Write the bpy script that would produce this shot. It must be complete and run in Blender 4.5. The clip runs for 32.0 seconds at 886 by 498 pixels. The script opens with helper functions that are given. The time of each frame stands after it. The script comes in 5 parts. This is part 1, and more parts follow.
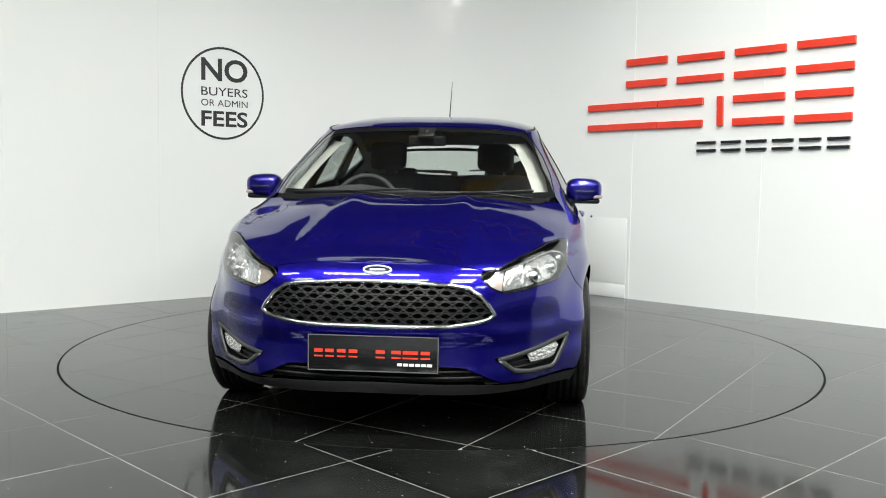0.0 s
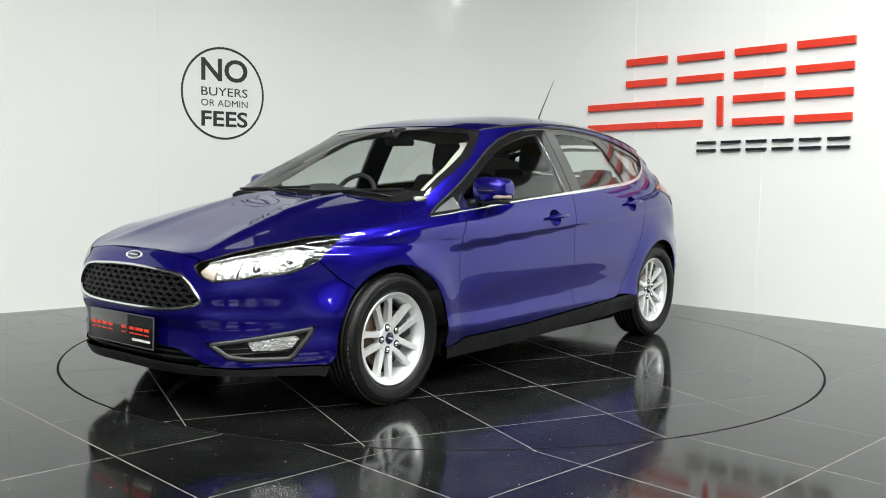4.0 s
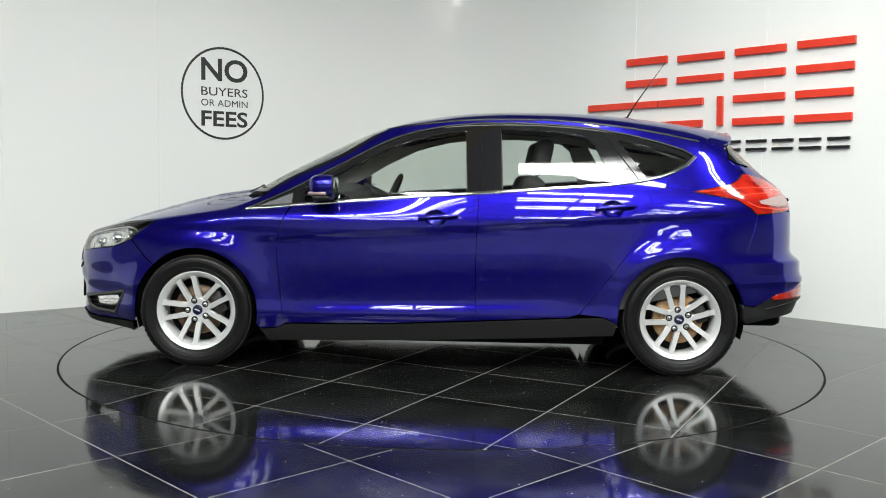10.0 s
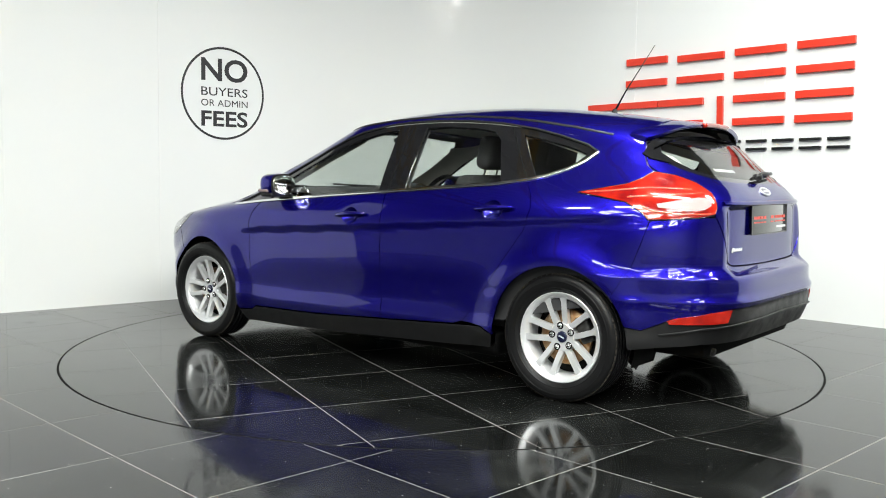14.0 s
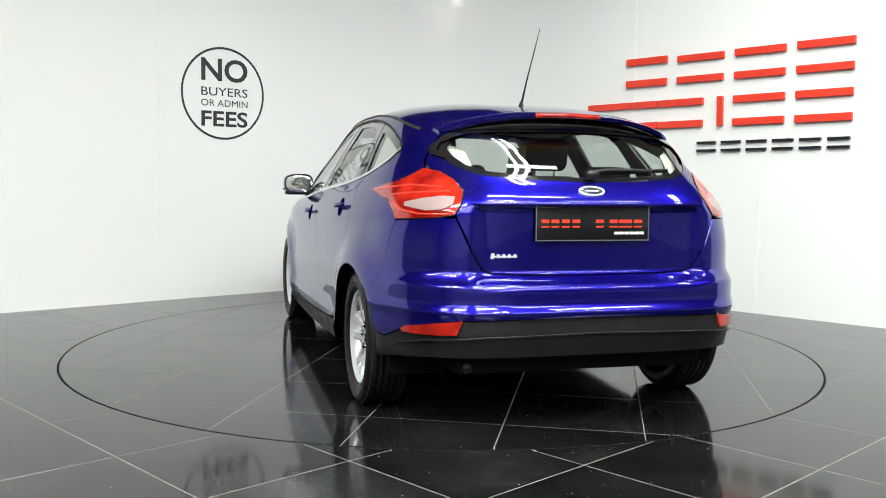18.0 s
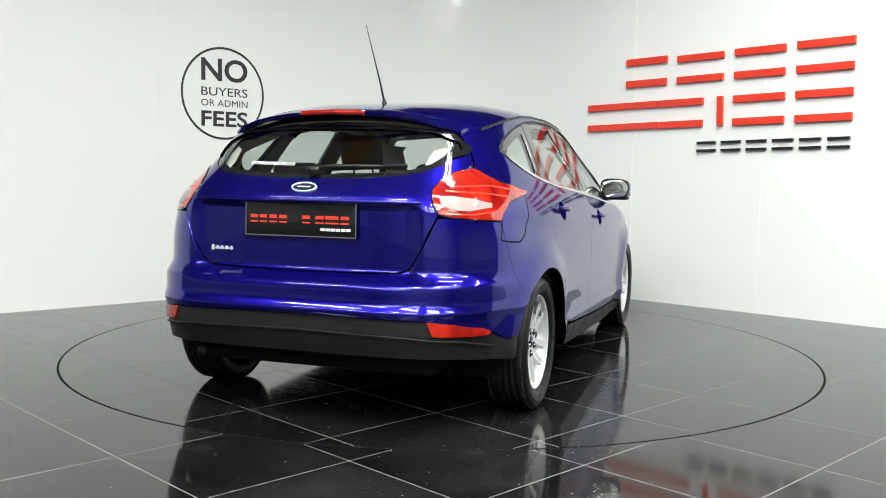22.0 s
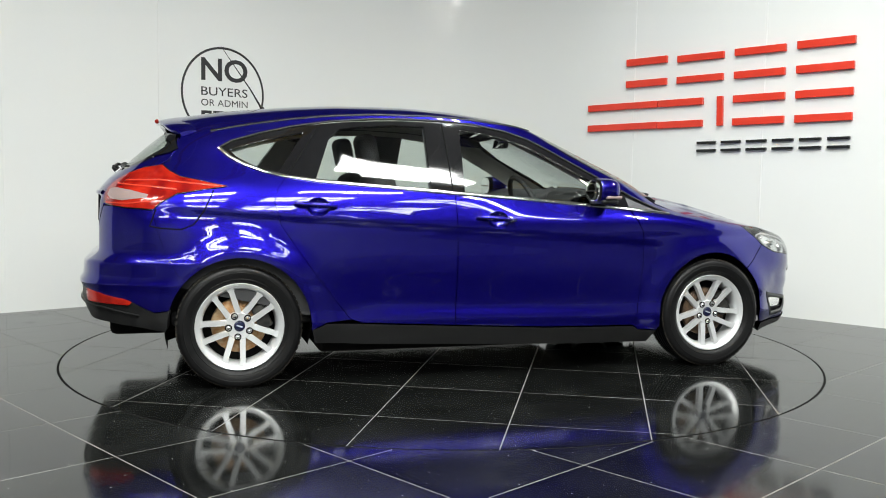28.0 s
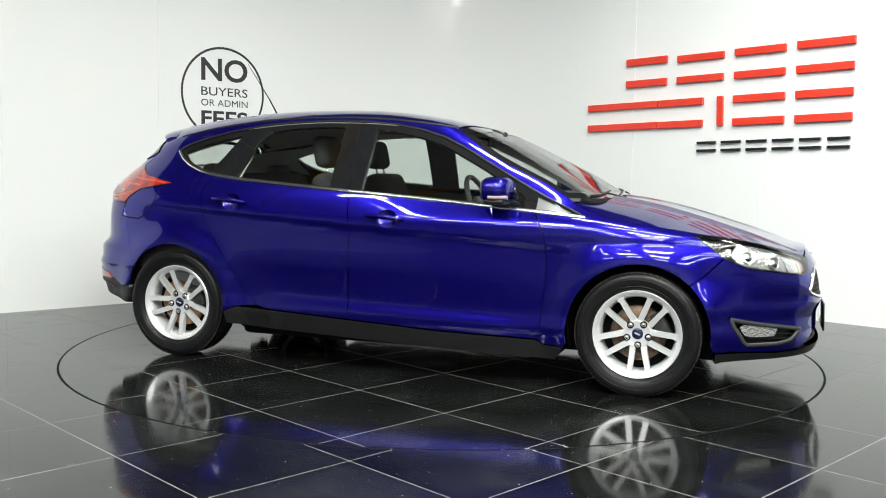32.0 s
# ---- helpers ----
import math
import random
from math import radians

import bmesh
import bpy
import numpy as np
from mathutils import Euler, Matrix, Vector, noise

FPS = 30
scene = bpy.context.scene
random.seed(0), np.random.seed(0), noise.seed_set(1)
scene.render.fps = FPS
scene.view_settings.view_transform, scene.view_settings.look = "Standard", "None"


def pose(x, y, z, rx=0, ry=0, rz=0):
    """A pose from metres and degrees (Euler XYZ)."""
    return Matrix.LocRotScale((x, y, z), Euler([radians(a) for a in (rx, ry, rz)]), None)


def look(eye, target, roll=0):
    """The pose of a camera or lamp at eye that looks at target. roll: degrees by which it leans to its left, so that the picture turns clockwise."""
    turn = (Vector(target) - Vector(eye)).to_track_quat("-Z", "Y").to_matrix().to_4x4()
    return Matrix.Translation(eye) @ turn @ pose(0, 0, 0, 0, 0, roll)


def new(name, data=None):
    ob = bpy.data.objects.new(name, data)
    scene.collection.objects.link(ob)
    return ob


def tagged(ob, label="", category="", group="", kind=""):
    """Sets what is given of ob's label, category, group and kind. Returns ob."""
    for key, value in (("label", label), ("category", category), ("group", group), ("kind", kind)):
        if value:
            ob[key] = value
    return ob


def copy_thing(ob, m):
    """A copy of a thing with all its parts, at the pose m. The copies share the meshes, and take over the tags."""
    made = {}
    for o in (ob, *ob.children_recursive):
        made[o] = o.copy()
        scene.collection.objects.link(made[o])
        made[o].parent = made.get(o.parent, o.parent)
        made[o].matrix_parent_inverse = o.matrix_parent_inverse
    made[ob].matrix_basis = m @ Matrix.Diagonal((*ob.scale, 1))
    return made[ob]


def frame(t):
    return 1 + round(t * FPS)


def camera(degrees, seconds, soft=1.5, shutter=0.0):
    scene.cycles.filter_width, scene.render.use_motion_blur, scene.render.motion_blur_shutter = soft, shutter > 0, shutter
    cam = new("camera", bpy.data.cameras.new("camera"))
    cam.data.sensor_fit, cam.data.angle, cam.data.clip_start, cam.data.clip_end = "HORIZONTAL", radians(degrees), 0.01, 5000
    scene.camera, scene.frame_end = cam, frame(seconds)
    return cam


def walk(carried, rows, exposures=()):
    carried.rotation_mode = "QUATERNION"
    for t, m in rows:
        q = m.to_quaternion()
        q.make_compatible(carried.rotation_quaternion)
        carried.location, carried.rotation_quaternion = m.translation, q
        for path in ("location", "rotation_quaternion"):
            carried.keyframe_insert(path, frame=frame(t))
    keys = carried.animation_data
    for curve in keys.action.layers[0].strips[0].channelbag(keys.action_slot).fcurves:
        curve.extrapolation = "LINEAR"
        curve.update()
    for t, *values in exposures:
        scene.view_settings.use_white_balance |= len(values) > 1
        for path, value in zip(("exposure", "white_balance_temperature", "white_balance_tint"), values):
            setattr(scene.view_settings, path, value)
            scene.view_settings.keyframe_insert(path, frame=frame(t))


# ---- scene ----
# A blue hatchback turns on a showroom turntable before a still camera.
TAU = 2 * math.pi

# ---- camera ----
cam = camera(51.16, 32.0, soft=1.0)
EYE = (0.0, -5.8033, 1.0765)
CAM_POSE = look(EYE, (-0.0011, 0.0, 1.0765 - 5.8033 * math.tan(0.0802)), 0.865)
walk(cam, [(0.0, CAM_POSE), (32.0, CAM_POSE)],
     exposures=[(0.0, -0.09), (2.5, -0.17), (4.5, -0.20), (6.0, -0.27), (8.0, -0.32), (9.5, -0.32), (11.0, -0.09), (12.0, -0.01), (14.0, 0.03), (18.0, -0.03), (22.0, -0.07), (24.0, -0.10), (25.0, -0.15), (28.0, -0.27), (30.0, -0.15), (32.0, 0.01)])

# heading of the car, degrees, time by time
TURN = [(0, -95.14), (0.25, -96.8), (0.5, -98.75), (1, -102.9), (2, -111.6), (3, -120.3), (4.5, -133.4), (6, -146.55), (7.5, -159.8), (9, -173.0),
        (11, -190.8), (13, -208.65), (15, -226.6), (17, -244.6), (19, -262.65), (21, -280.5), (23, -298.35), (25.5, -320.9), (28, -343.65),
        (30, -361.4), (32, -379.05)]
CAR_AT = (0.0076, -0.0703)

# ---- world and lamps ----
world = bpy.data.worlds.new("world")
scene.world = world
world.use_nodes = True
world.node_tree.nodes["Background"].inputs[0].default_value = (0.9, 0.95, 1.0, 1)
world.node_tree.nodes["Background"].inputs[1].default_value = 0.03
scene.view_settings.exposure = 0.0


def area_lamp(x, y, z, length, width, power, turn=0.0):
    lamp = bpy.data.lights.new("strip_light", "AREA")
    lamp.shape, lamp.size, lamp.size_y = "RECTANGLE", length, width
    lamp.energy, lamp.color = power, (0.968, 1.0, 0.958)
    ob = new("strip_light", lamp)
    ob.matrix_world = pose(x, y, z - 0.06, 0, 0, turn)
    return ob


# strip lights: x, y, power of each of the two tubes, turn
LAMPS = [(-4.2, -4.6, 40, 0), (-1.4, -4.6, 105, 0), (1.4, -4.6, 105, 0), (4.2, -4.6, 42, 0), (4.3, -1.75, 60, -44), (1.0, -0.9, 62, -44)]
LAMP_Z = 4.7
for lx, ly, power, turn in LAMPS:
    for side in (-0.1, 0.1):
        off = Matrix.Rotation(radians(turn), 4, "Z") @ Vector((0, side, 0))
        area_lamp(lx + off.x, ly + off.y, LAMP_Z, 1.5, 0.06, power, turn)
# banks of roof panes over the hall
ROOF_PANES = [(x, y) for y in (-6.9, -9.6, -12.6) for x in (-4.5, -1.5, 1.5, 4.5)]
PANE_Z = 5.3
for lx, ly in ROOF_PANES:
    area_lamp(lx, ly, PANE_Z + 0.055, 1.9, 1.2, 175 if abs(lx) < 3 else 110)
# broad flat panel light in front of the turntable
PANEL_LIGHT = (1.55, -2.8, 2.0, 0.34)
area_lamp(PANEL_LIGHT[0], PANEL_LIGHT[1], LAMP_Z, PANEL_LIGHT[2], PANEL_LIGHT[3], 80)


# ---- materials ----
def mat(name, color=(0.5, 0.5, 0.5), rough=0.5, metal=0.0, **more):
    m = bpy.data.materials.new(name)
    m.use_nodes = True
    b = m.node_tree.nodes["Principled BSDF"]
    b.inputs["Base Color"].default_value = (*color, 1)
    b.inputs["Roughness"].default_value = rough
    b.inputs["Metallic"].default_value = metal
    for key, value in more.items():
        b.inputs[key.replace("_", " ")].default_value = value
    return m


def nodes_of(m):
    return m.node_tree.nodes, m.node_tree.links, m.node_tree.nodes["Principled BSDF"]


def tex_noise(m, scale, detail=3.0, coord="Object"):
    n, l, b = nodes_of(m)
    tc, tx = n.new("ShaderNodeTexCoord"), n.new("ShaderNodeTexNoise")
    tx.inputs["Scale"].default_value, tx.inputs["Detail"].default_value = scale, detail
    l.new(tc.outputs[coord], tx.inputs["Vector"])
    return tx


def ramp(m, source, stops):
    n, l, b = nodes_of(m)
    r = n.new("ShaderNodeValToRGB")
    while len(r.color_ramp.elements) < len(stops):
        r.color_ramp.elements.new(0.5)
    for e, (at, c) in zip(r.color_ramp.elements, stops):
        e.position = at
        e.color = (*c, 1) if len(c) == 3 else c
    l.new(source, r.inputs[0])
    return r


def vary(m, scale, c0, c1, lo=0.35, hi=0.65, detail=4.0, coord="Object"):
    n, l, b = nodes_of(m)
    r = ramp(m, tex_noise(m, scale, detail, coord).outputs["Fac"], [(lo, c0), (hi, c1)])
    l.new(r.outputs[0], b.inputs["Base Color"])
    return m


def vary_rough(m, scale, r0, r1, detail=4.0, coord="Object", lo=0.35, hi=0.65):
    n, l, b = nodes_of(m)
    r = ramp(m, tex_noise(m, scale, detail, coord).outputs["Fac"], [(lo, (r0,) * 3), (hi, (r1,) * 3)])
    l.new(r.outputs[0], b.inputs["Roughness"])
    return m


def bumped(m, scale, strength, dist=0.002, detail=4.0, coord="Object"):
    n, l, b = nodes_of(m)
    bp = n.new("ShaderNodeBump")
    bp.inputs["Strength"].default_value, bp.inputs["Distance"].default_value = strength, dist
    l.new(tex_noise(m, scale, detail, coord).outputs["Fac"], bp.inputs["Height"])
    l.new(bp.outputs[0], b.inputs["Normal"])
    return m


def glass_mat(name, tint, rough=0.0):
    """Thin clear glass: see-through, and glossier at a grazing look."""
    m = bpy.data.materials.new(name)
    m.use_nodes = True
    n, l = m.node_tree.nodes, m.node_tree.links
    n.remove(n["Principled BSDF"])
    tr, gl, lw, mx = n.new("ShaderNodeBsdfTransparent"), n.new("ShaderNodeBsdfGlossy"), n.new("ShaderNodeLayerWeight"), n.new("ShaderNodeMixShader")
    tr.inputs[0].default_value = (*tint, 1)
    gl.inputs["Roughness"].default_value = rough
    lw.inputs["Blend"].default_value = 0.5
    pw, ma = n.new("ShaderNodeMath"), n.new("ShaderNodeMath")
    pw.operation, ma.operation = "POWER", "MULTIPLY_ADD"
    pw.inputs[1].default_value = 4.2
    ma.inputs[1].default_value, ma.inputs[2].default_value = 0.9, 0.09
    l.new(lw.outputs["Facing"], pw.inputs[0])
    l.new(pw.outputs[0], ma.inputs[0])
    l.new(ma.outputs[0], mx.inputs[0])
    l.new(tr.outputs[0], mx.inputs[1])
    l.new(gl.outputs[0], mx.inputs[2])
    l.new(mx.outputs[0], n["Material Output"].inputs[0])
    return m


def glow_mat(name, color, strength):
    m = mat(name, color, 0.5)
    b = m.node_tree.nodes["Principled BSDF"]
    b.inputs["Emission Color"].default_value = (*color, 1)
    b.inputs["Emission Strength"].default_value = strength
    return m


PAINT = mat("blue_paint", (0.008, 0.0048, 0.22), 0.27, 0.8, Specular_IOR_Level=0.15, Coat_Weight=1.0, Coat_Roughness=0.008, Coat_IOR=1.55)
PAINT.node_tree.nodes["Principled BSDF"].inputs["Specular Tint"].default_value = (0.03, 0.02, 0.3, 1)
vary(PAINT, 900, (0.006, 0.0035, 0.165), (0.0102, 0.006, 0.275), 0.4, 0.6, 2)
BLACK_TRIM = bumped(mat("black_plastic", (0.009, 0.009, 0.0095), 0.42, Specular_IOR_Level=0.4), 1400, 0.25, 0.0004)
vary_rough(BLACK_TRIM, 14, 0.36, 0.52)
GLOSS_BLACK = mat("gloss_black", (0.008, 0.008, 0.009), 0.08, Coat_Weight=0.6)
CHROME = mat("chrome", (0.82, 0.83, 0.84), 0.09, 1.0)
SILVER = vary_rough(mat("silver_alloy", (0.78, 0.79, 0.8), 0.28, 0.5, Coat_Weight=0.6), 4, 0.28, 0.33)
TRIM_SILVER = mat("bright_trim", (0.86, 0.87, 0.88), 0.28, 0.6)
RUBBER = bumped(mat("tyre_rubber", (0.006, 0.006, 0.0064), 0.5, Specular_IOR_Level=0.25), 500, 0.3, 0.0006)
vary_rough(RUBBER, 30, 0.3, 0.5)
DUSTY_RUBBER = vary(mat("dusty_rubber", (0.02, 0.018, 0.015), 0.8, Specular_IOR_Level=0.2), 18, (0.01, 0.0095, 0.009), (0.045, 0.038, 0.03))
RUST = vary(mat("rusty_iron", (0.3, 0.14, 0.05), 0.55, 0.6), 40, (0.32, 0.15, 0.05), (0.42, 0.30, 0.18))
DARK_METAL = vary(mat("dark_metal", (0.03, 0.03, 0.03), 0.6, 0.5), 20, (0.015, 0.015, 0.015), (0.05, 0.048, 0.045))
LINER = bumped(mat("arch_liner", (0.005, 0.005, 0.005), 0.85, Specular_IOR_Level=0.12), 90, 0.3)
GLASS = glass_mat("window_glass", (0.84, 0.89, 0.86))
SCREEN = glass_mat("windscreen_glass", (0.87, 0.91, 0.89))
LENS = glass_mat("clear_lens", (0.95, 0.96, 0.96))
RED_LENS = vary(mat("red_lens", (0.4, 0.010, 0.006), 0.1, Coat_Weight=1.0), 9, (0.19, 0.003, 0.003), (0.47, 0.02, 0.008), 0.35, 0.7, 2)
RED_GUIDE = mat("red_guide", (0.62, 0.05, 0.025), 0.15, Coat_Weight=1.0)
bumped(RED_LENS, 160, 0.15, 0.001, 1)
WHITE_LENS = bumped(mat("white_lens", (0.3, 0.22, 0.21), 0.35, 0.0, Coat_Weight=0.2), 220, 0.5, 0.002, 1)
AMBER = bumped(mat("amber_lens", (0.78, 0.66, 0.58), 0.15, 0.7), 120, 0.5, 0.003, 1)
REFLECTOR = bumped(mat("lamp_reflector", (0.9, 0.9, 0.9), 0.16, 0.85), 70, 0.8, 0.006, 1)
CLOTH = bumped(vary(mat("seat_cloth", (0.03, 0.03, 0.032), 0.9), 400, (0.02, 0.02, 0.021), (0.045, 0.044, 0.045)), 600, 0.4, 0.001)
CABIN = bumped(mat("cabin_plastic", (0.04, 0.04, 0.042), 0.6), 800, 0.3, 0.0005)
HEADLINER = bumped(mat("headliner_felt", (0.46, 0.45, 0.41), 0.95), 700, 0.3, 0.0005)
DARK_GREY = bumped(mat("dark_grey_plastic", (0.035, 0.036, 0.037), 0.38), 1400, 0.2, 0.0004)
SHINY_GREY = mat("grey_plastic", (0.10, 0.10, 0.105), 0.35)

WALL = bumped(mat("white_panel", (0.81, 0.82, 0.81), 0.5, Specular_IOR_Level=0.2, Coat_Weight=0.4, Coat_Roughness=0.05), 0.8, 0.03, 0.01, 1)
def waved_coat(m, scale, strength, dist):
    n, l, b = nodes_of(m)
    bp = n.new("ShaderNodeBump")
    bp.inputs["Strength"].default_value, bp.inputs["Distance"].default_value = strength, dist
    l.new(tex_noise(m, scale, 2.0).outputs["Fac"], bp.inputs["Height"])
    l.new(bp.outputs[0], b.inputs["Coat Normal"])


waved_coat(WALL, 2.2, 0.5, 0.05)
vary(WALL, 0.8, (0.795, 0.81, 0.8), (0.81, 0.822, 0.812), 0.2, 0.8)
SEAM = mat("seam_strip", (0.80, 0.81, 0.80), 0.3)
STICKER = vary(mat("printed_sticker", (0.5, 0.5, 0.5), 0.5), 60, (0.3, 0.3, 0.31), (0.62, 0.62, 0.62), 0.45, 0.55)
SIGN_RED = vary(mat("red_letter_acrylic", (0.72, 0.045, 0.022), 0.3), 5, (0.70, 0.042, 0.02), (0.75, 0.05, 0.025))
SIGN_BLACK = mat("black_letter_acrylic", (0.012, 0.012, 0.013), 0.3)
DECAL = mat("dark_decal", (0.02, 0.02, 0.022), 0.45)


def tile_material(name):
    m = mat(name, (0.012, 0.012, 0.013), 0.1, Specular_IOR_Level=0.36)
    n, l, b = nodes_of(m)
    tc, info = n.new("ShaderNodeTexCoord"), n.new("ShaderNodeObjectInfo")
    away, here = n.new("ShaderNodeVectorMath"), n.new("ShaderNodeVectorMath")
    away.operation, here.operation = "SCALE", "ADD"
    away.inputs[0].default_value = (37.0, 61.0, 0.0)
    l.new(info.outputs["Random"], away.inputs["Scale"])
    l.new(tc.outputs["Object"], here.inputs[0])
    l.new(away.outputs[0], here.inputs[1])

    def noise(scale, detail):
        tx = tex_noise(m, scale, detail)
        l.new(here.outputs[0], tx.inputs["Vector"])
        return tx.outputs["Fac"]

    def math_node(kind, a, c):
        k = n.new("ShaderNodeMath")
        k.operation = kind
        for slot, v in zip(k.inputs, (a, c)):
            if isinstance(v, float):
                slot.default_value = v
            else:
                l.new(v, slot)
        return k.outputs[0]

    def specks(scale, r0, r1, share):
        """Pale mineral flecks of one size; share: how many of the cells carry none."""
        vo, pick = n.new("ShaderNodeTexVoronoi"), n.new("ShaderNodeSeparateColor")
        vo.voronoi_dimensions = "2D"
        vo.inputs["Scale"].default_value = scale
        l.new(here.outputs[0], vo.inputs["Vector"])
        l.new(vo.outputs["Color"], pick.inputs[0])
        dot = ramp(m, vo.outputs["Distance"], [(r0, (1, 1, 1)), (r1, (0, 0, 0))])
        few = ramp(m, pick.outputs[0], [(share, (0, 0, 0)), (min(share + 0.25, 1.0), (1, 1, 1))])
        return math_node("MULTIPLY", dot.outputs[0], few.outputs[0])
    flecks = math_node("MAXIMUM", specks(6.5, 0.011, 0.02, 0.45), specks(17.0, 0.016, 0.03, 0.72))
    # dark stone with a thin film of dust and dried smears
    base = ramp(m, noise(2.2, 6.0), [(0.35, (0.004, 0.0043, 0.0041)), (0.6, (0.0075, 0.008, 0.0076)), (0.78, (0.022, 0.023, 0.022))])
    film = ramp(m, noise(0.9, 8.0), [(0.5, (0, 0, 0)), (0.72, (1, 1, 1))])
    dusty = n.new("ShaderNodeMix")
    dusty.data_type = "RGBA"
    l.new(math_node("MULTIPLY", film.outputs[0], 0.1), dusty.inputs["Factor"])
    l.new(base.outputs[0], dusty.inputs["A"])
    dusty.inputs["B"].default_value = (0.075, 0.078, 0.074, 1)
    mix = n.new("ShaderNodeMix")
    mix.data_type = "RGBA"
    l.new(flecks, mix.inputs["Factor"])
    l.new(dusty.outputs["Result"], mix.inputs["A"])
    mix.inputs["B"].default_value = (0.72, 0.72, 0.7, 1)
    l.new(mix.outputs["Result"], b.inputs["Base Color"])
    smear = ramp(m, noise(5.0, 6.0), [(0.3, (0.045, 0.045, 0.045)), (0.6, (0.075, 0.075, 0.075)), (0.8, (0.19, 0.19, 0.19))])
    rough = math_node("ADD", smear.outputs[0], math_node("MULTIPLY", info.outputs["Random"], 0.03))
    l.new(math_node("ADD", rough, math_node("MULTIPLY", film.outputs[0], 0.07)), b.inputs["Roughness"])
    return m


TILE = tile_material("black_granite_tile")
GROUT = vary(mat("grey_grout", (0.2, 0.2, 0.19), 0.6), 30, (0.13, 0.125, 0.12), (0.26, 0.255, 0.24))
CEIL = vary(mat("ceiling_sheet", (0.55, 0.56, 0.57), 0.7), 2, (0.5, 0.51, 0.52), (0.6, 0.61, 0.62))
OUTER_WALL = vary(mat("warehouse_wall", (0.4, 0.41, 0.41), 0.7), 1.5, (0.36, 0.37, 0.37), (0.46, 0.47, 0.47))
YELLOW = vary(mat("yellow_beam", (0.62, 0.38, 0.04), 0.5), 6, (0.55, 0.33, 0.03), (0.68, 0.43, 0.06))
TUBE = glow_mat("lamp_diffuser", (0.985, 1.0, 0.97), 6.0)


# ---- mesh helpers ----
def part(name, bm, material, parent=None, label="", smooth=True):
    me = bpy.data.meshes.new(name)
    bm.to_mesh(me)
    bm.free()
    if smooth:
        me.shade_smooth()
    me.materials.append(material)
    ob = new(name, me)
    ob.parent = parent
    return tagged(ob, label) if label else ob


def mesh_part(name, verts, faces, material, parent=None, label="", normals=None, smooth=True):
    me = bpy.data.meshes.new(name)
    me.from_pydata([tuple(v) for v in verts], [], faces)
    me.update()
    if smooth:
        me.shade_smooth()
    if normals is not None:
        me.normals_split_custom_set_from_vertices([tuple(v) for v in normals])
    me.materials.append(material)
    ob = new(name, me)
    ob.parent = parent
    return tagged(ob, label) if label else ob


def empty(name, label, category, group="", kind=""):
    return tagged(new(name), label, category, group, kind)


def add_box(bm, m, sx, sy, sz, bevel=0.0, seg=2):
    r = bmesh.ops.create_cube(bm, size=1.0, matrix=m @ Matrix.Diagonal((sx, sy, sz, 1)))
    if bevel:
        es = list({e for v in r["verts"] for e in v.link_edges})
        bmesh.ops.bevel(bm, geom=es, offset=bevel, segments=seg, affect="EDGES", profile=0.5)


def box(m, sx, sy, sz, bevel=0.0, seg=2):
    bm = bmesh.new()
    add_box(bm, m, sx, sy, sz, bevel, seg)
    return bm


def flat_shaded(ob, angle=35):
    ob.data.set_sharp_from_angle(angle=radians(angle))
    return ob


def lathe(profile, seg=48, axis="Y"):
    """Turns a closed or open profile of (radius, along) round an axis."""
    bm = bmesh.new()
    rings = []
    for i in range(seg):
        a = TAU * i / seg
        c, s = math.cos(a), math.sin(a)
        ring = []
        for r, h in profile:
            co = (r * c, h, r * s) if axis == "Y" else (r * c, r * s, h)
            ring.append(bm.verts.new(co))
        rings.append(ring)
    for i in range(seg):
        a, b = rings[i], rings[(i + 1) % seg]
        for k in range(len(profile) - 1):
            bm.faces.new((a[k], a[k + 1], b[k + 1], b[k]))
    bmesh.ops.remove_doubles(bm, verts=bm.verts, dist=1e-6)
    bmesh.ops.recalc_face_normals(bm, faces=bm.faces)
    return bm


def tube(points, radius, seg=8, closed=False, radii=None):
    """A round bar along points."""
    bm = bmesh.new()
    pts = [Vector(p) for p in points]
    n = len(pts)
    rings = []
    for i, p in enumerate(pts):
        a = pts[(i - 1) % n] if closed or i else pts[0]
        b = pts[(i + 1) % n] if closed or i < n - 1 else pts[-1]
        q = (b - a).to_track_quat("Z", "Y").to_matrix()
        r = radii[i] if radii else radius
        rings.append([bm.verts.new(p + q @ Vector((r * math.cos(TAU * k / seg), r * math.sin(TAU * k / seg), 0))) for k in range(seg)])
    for i in range(n if closed else n - 1):
        a, b = rings[i], rings[(i + 1) % n]
        if closed and i == n - 1:
            off = min(range(seg), key=lambda o: (a[0].co - b[o].co).length)
            b = b[off:] + b[:off]
        for k in range(seg):
            bm.faces.new((a[k], a[(k + 1) % seg], b[(k + 1) % seg], b[k]))
    if not closed:
        bm.faces.new(rings[0][::-1])
        bm.faces.new(rings[-1])
    bmesh.ops.recalc_face_normals(bm, faces=bm.faces)
    return bm


def inside(px, py, poly):
    """Which of the points lie in the polygon (arrays)."""
    poly = np.asarray(poly, float)
    x0, y0 = poly[:, 0], poly[:, 1]
    x1, y1 = np.roll(x0, -1), np.roll(y0, -1)
    res = np.zeros(len(px), bool)
    for a, b, c, d in zip(x0, y0, x1, y1):
        if b != d:
            k = ((b > py) != (d > py)) & (px < (c - a) * (py - b) / (d - b) + a)
            res ^= k
    return res


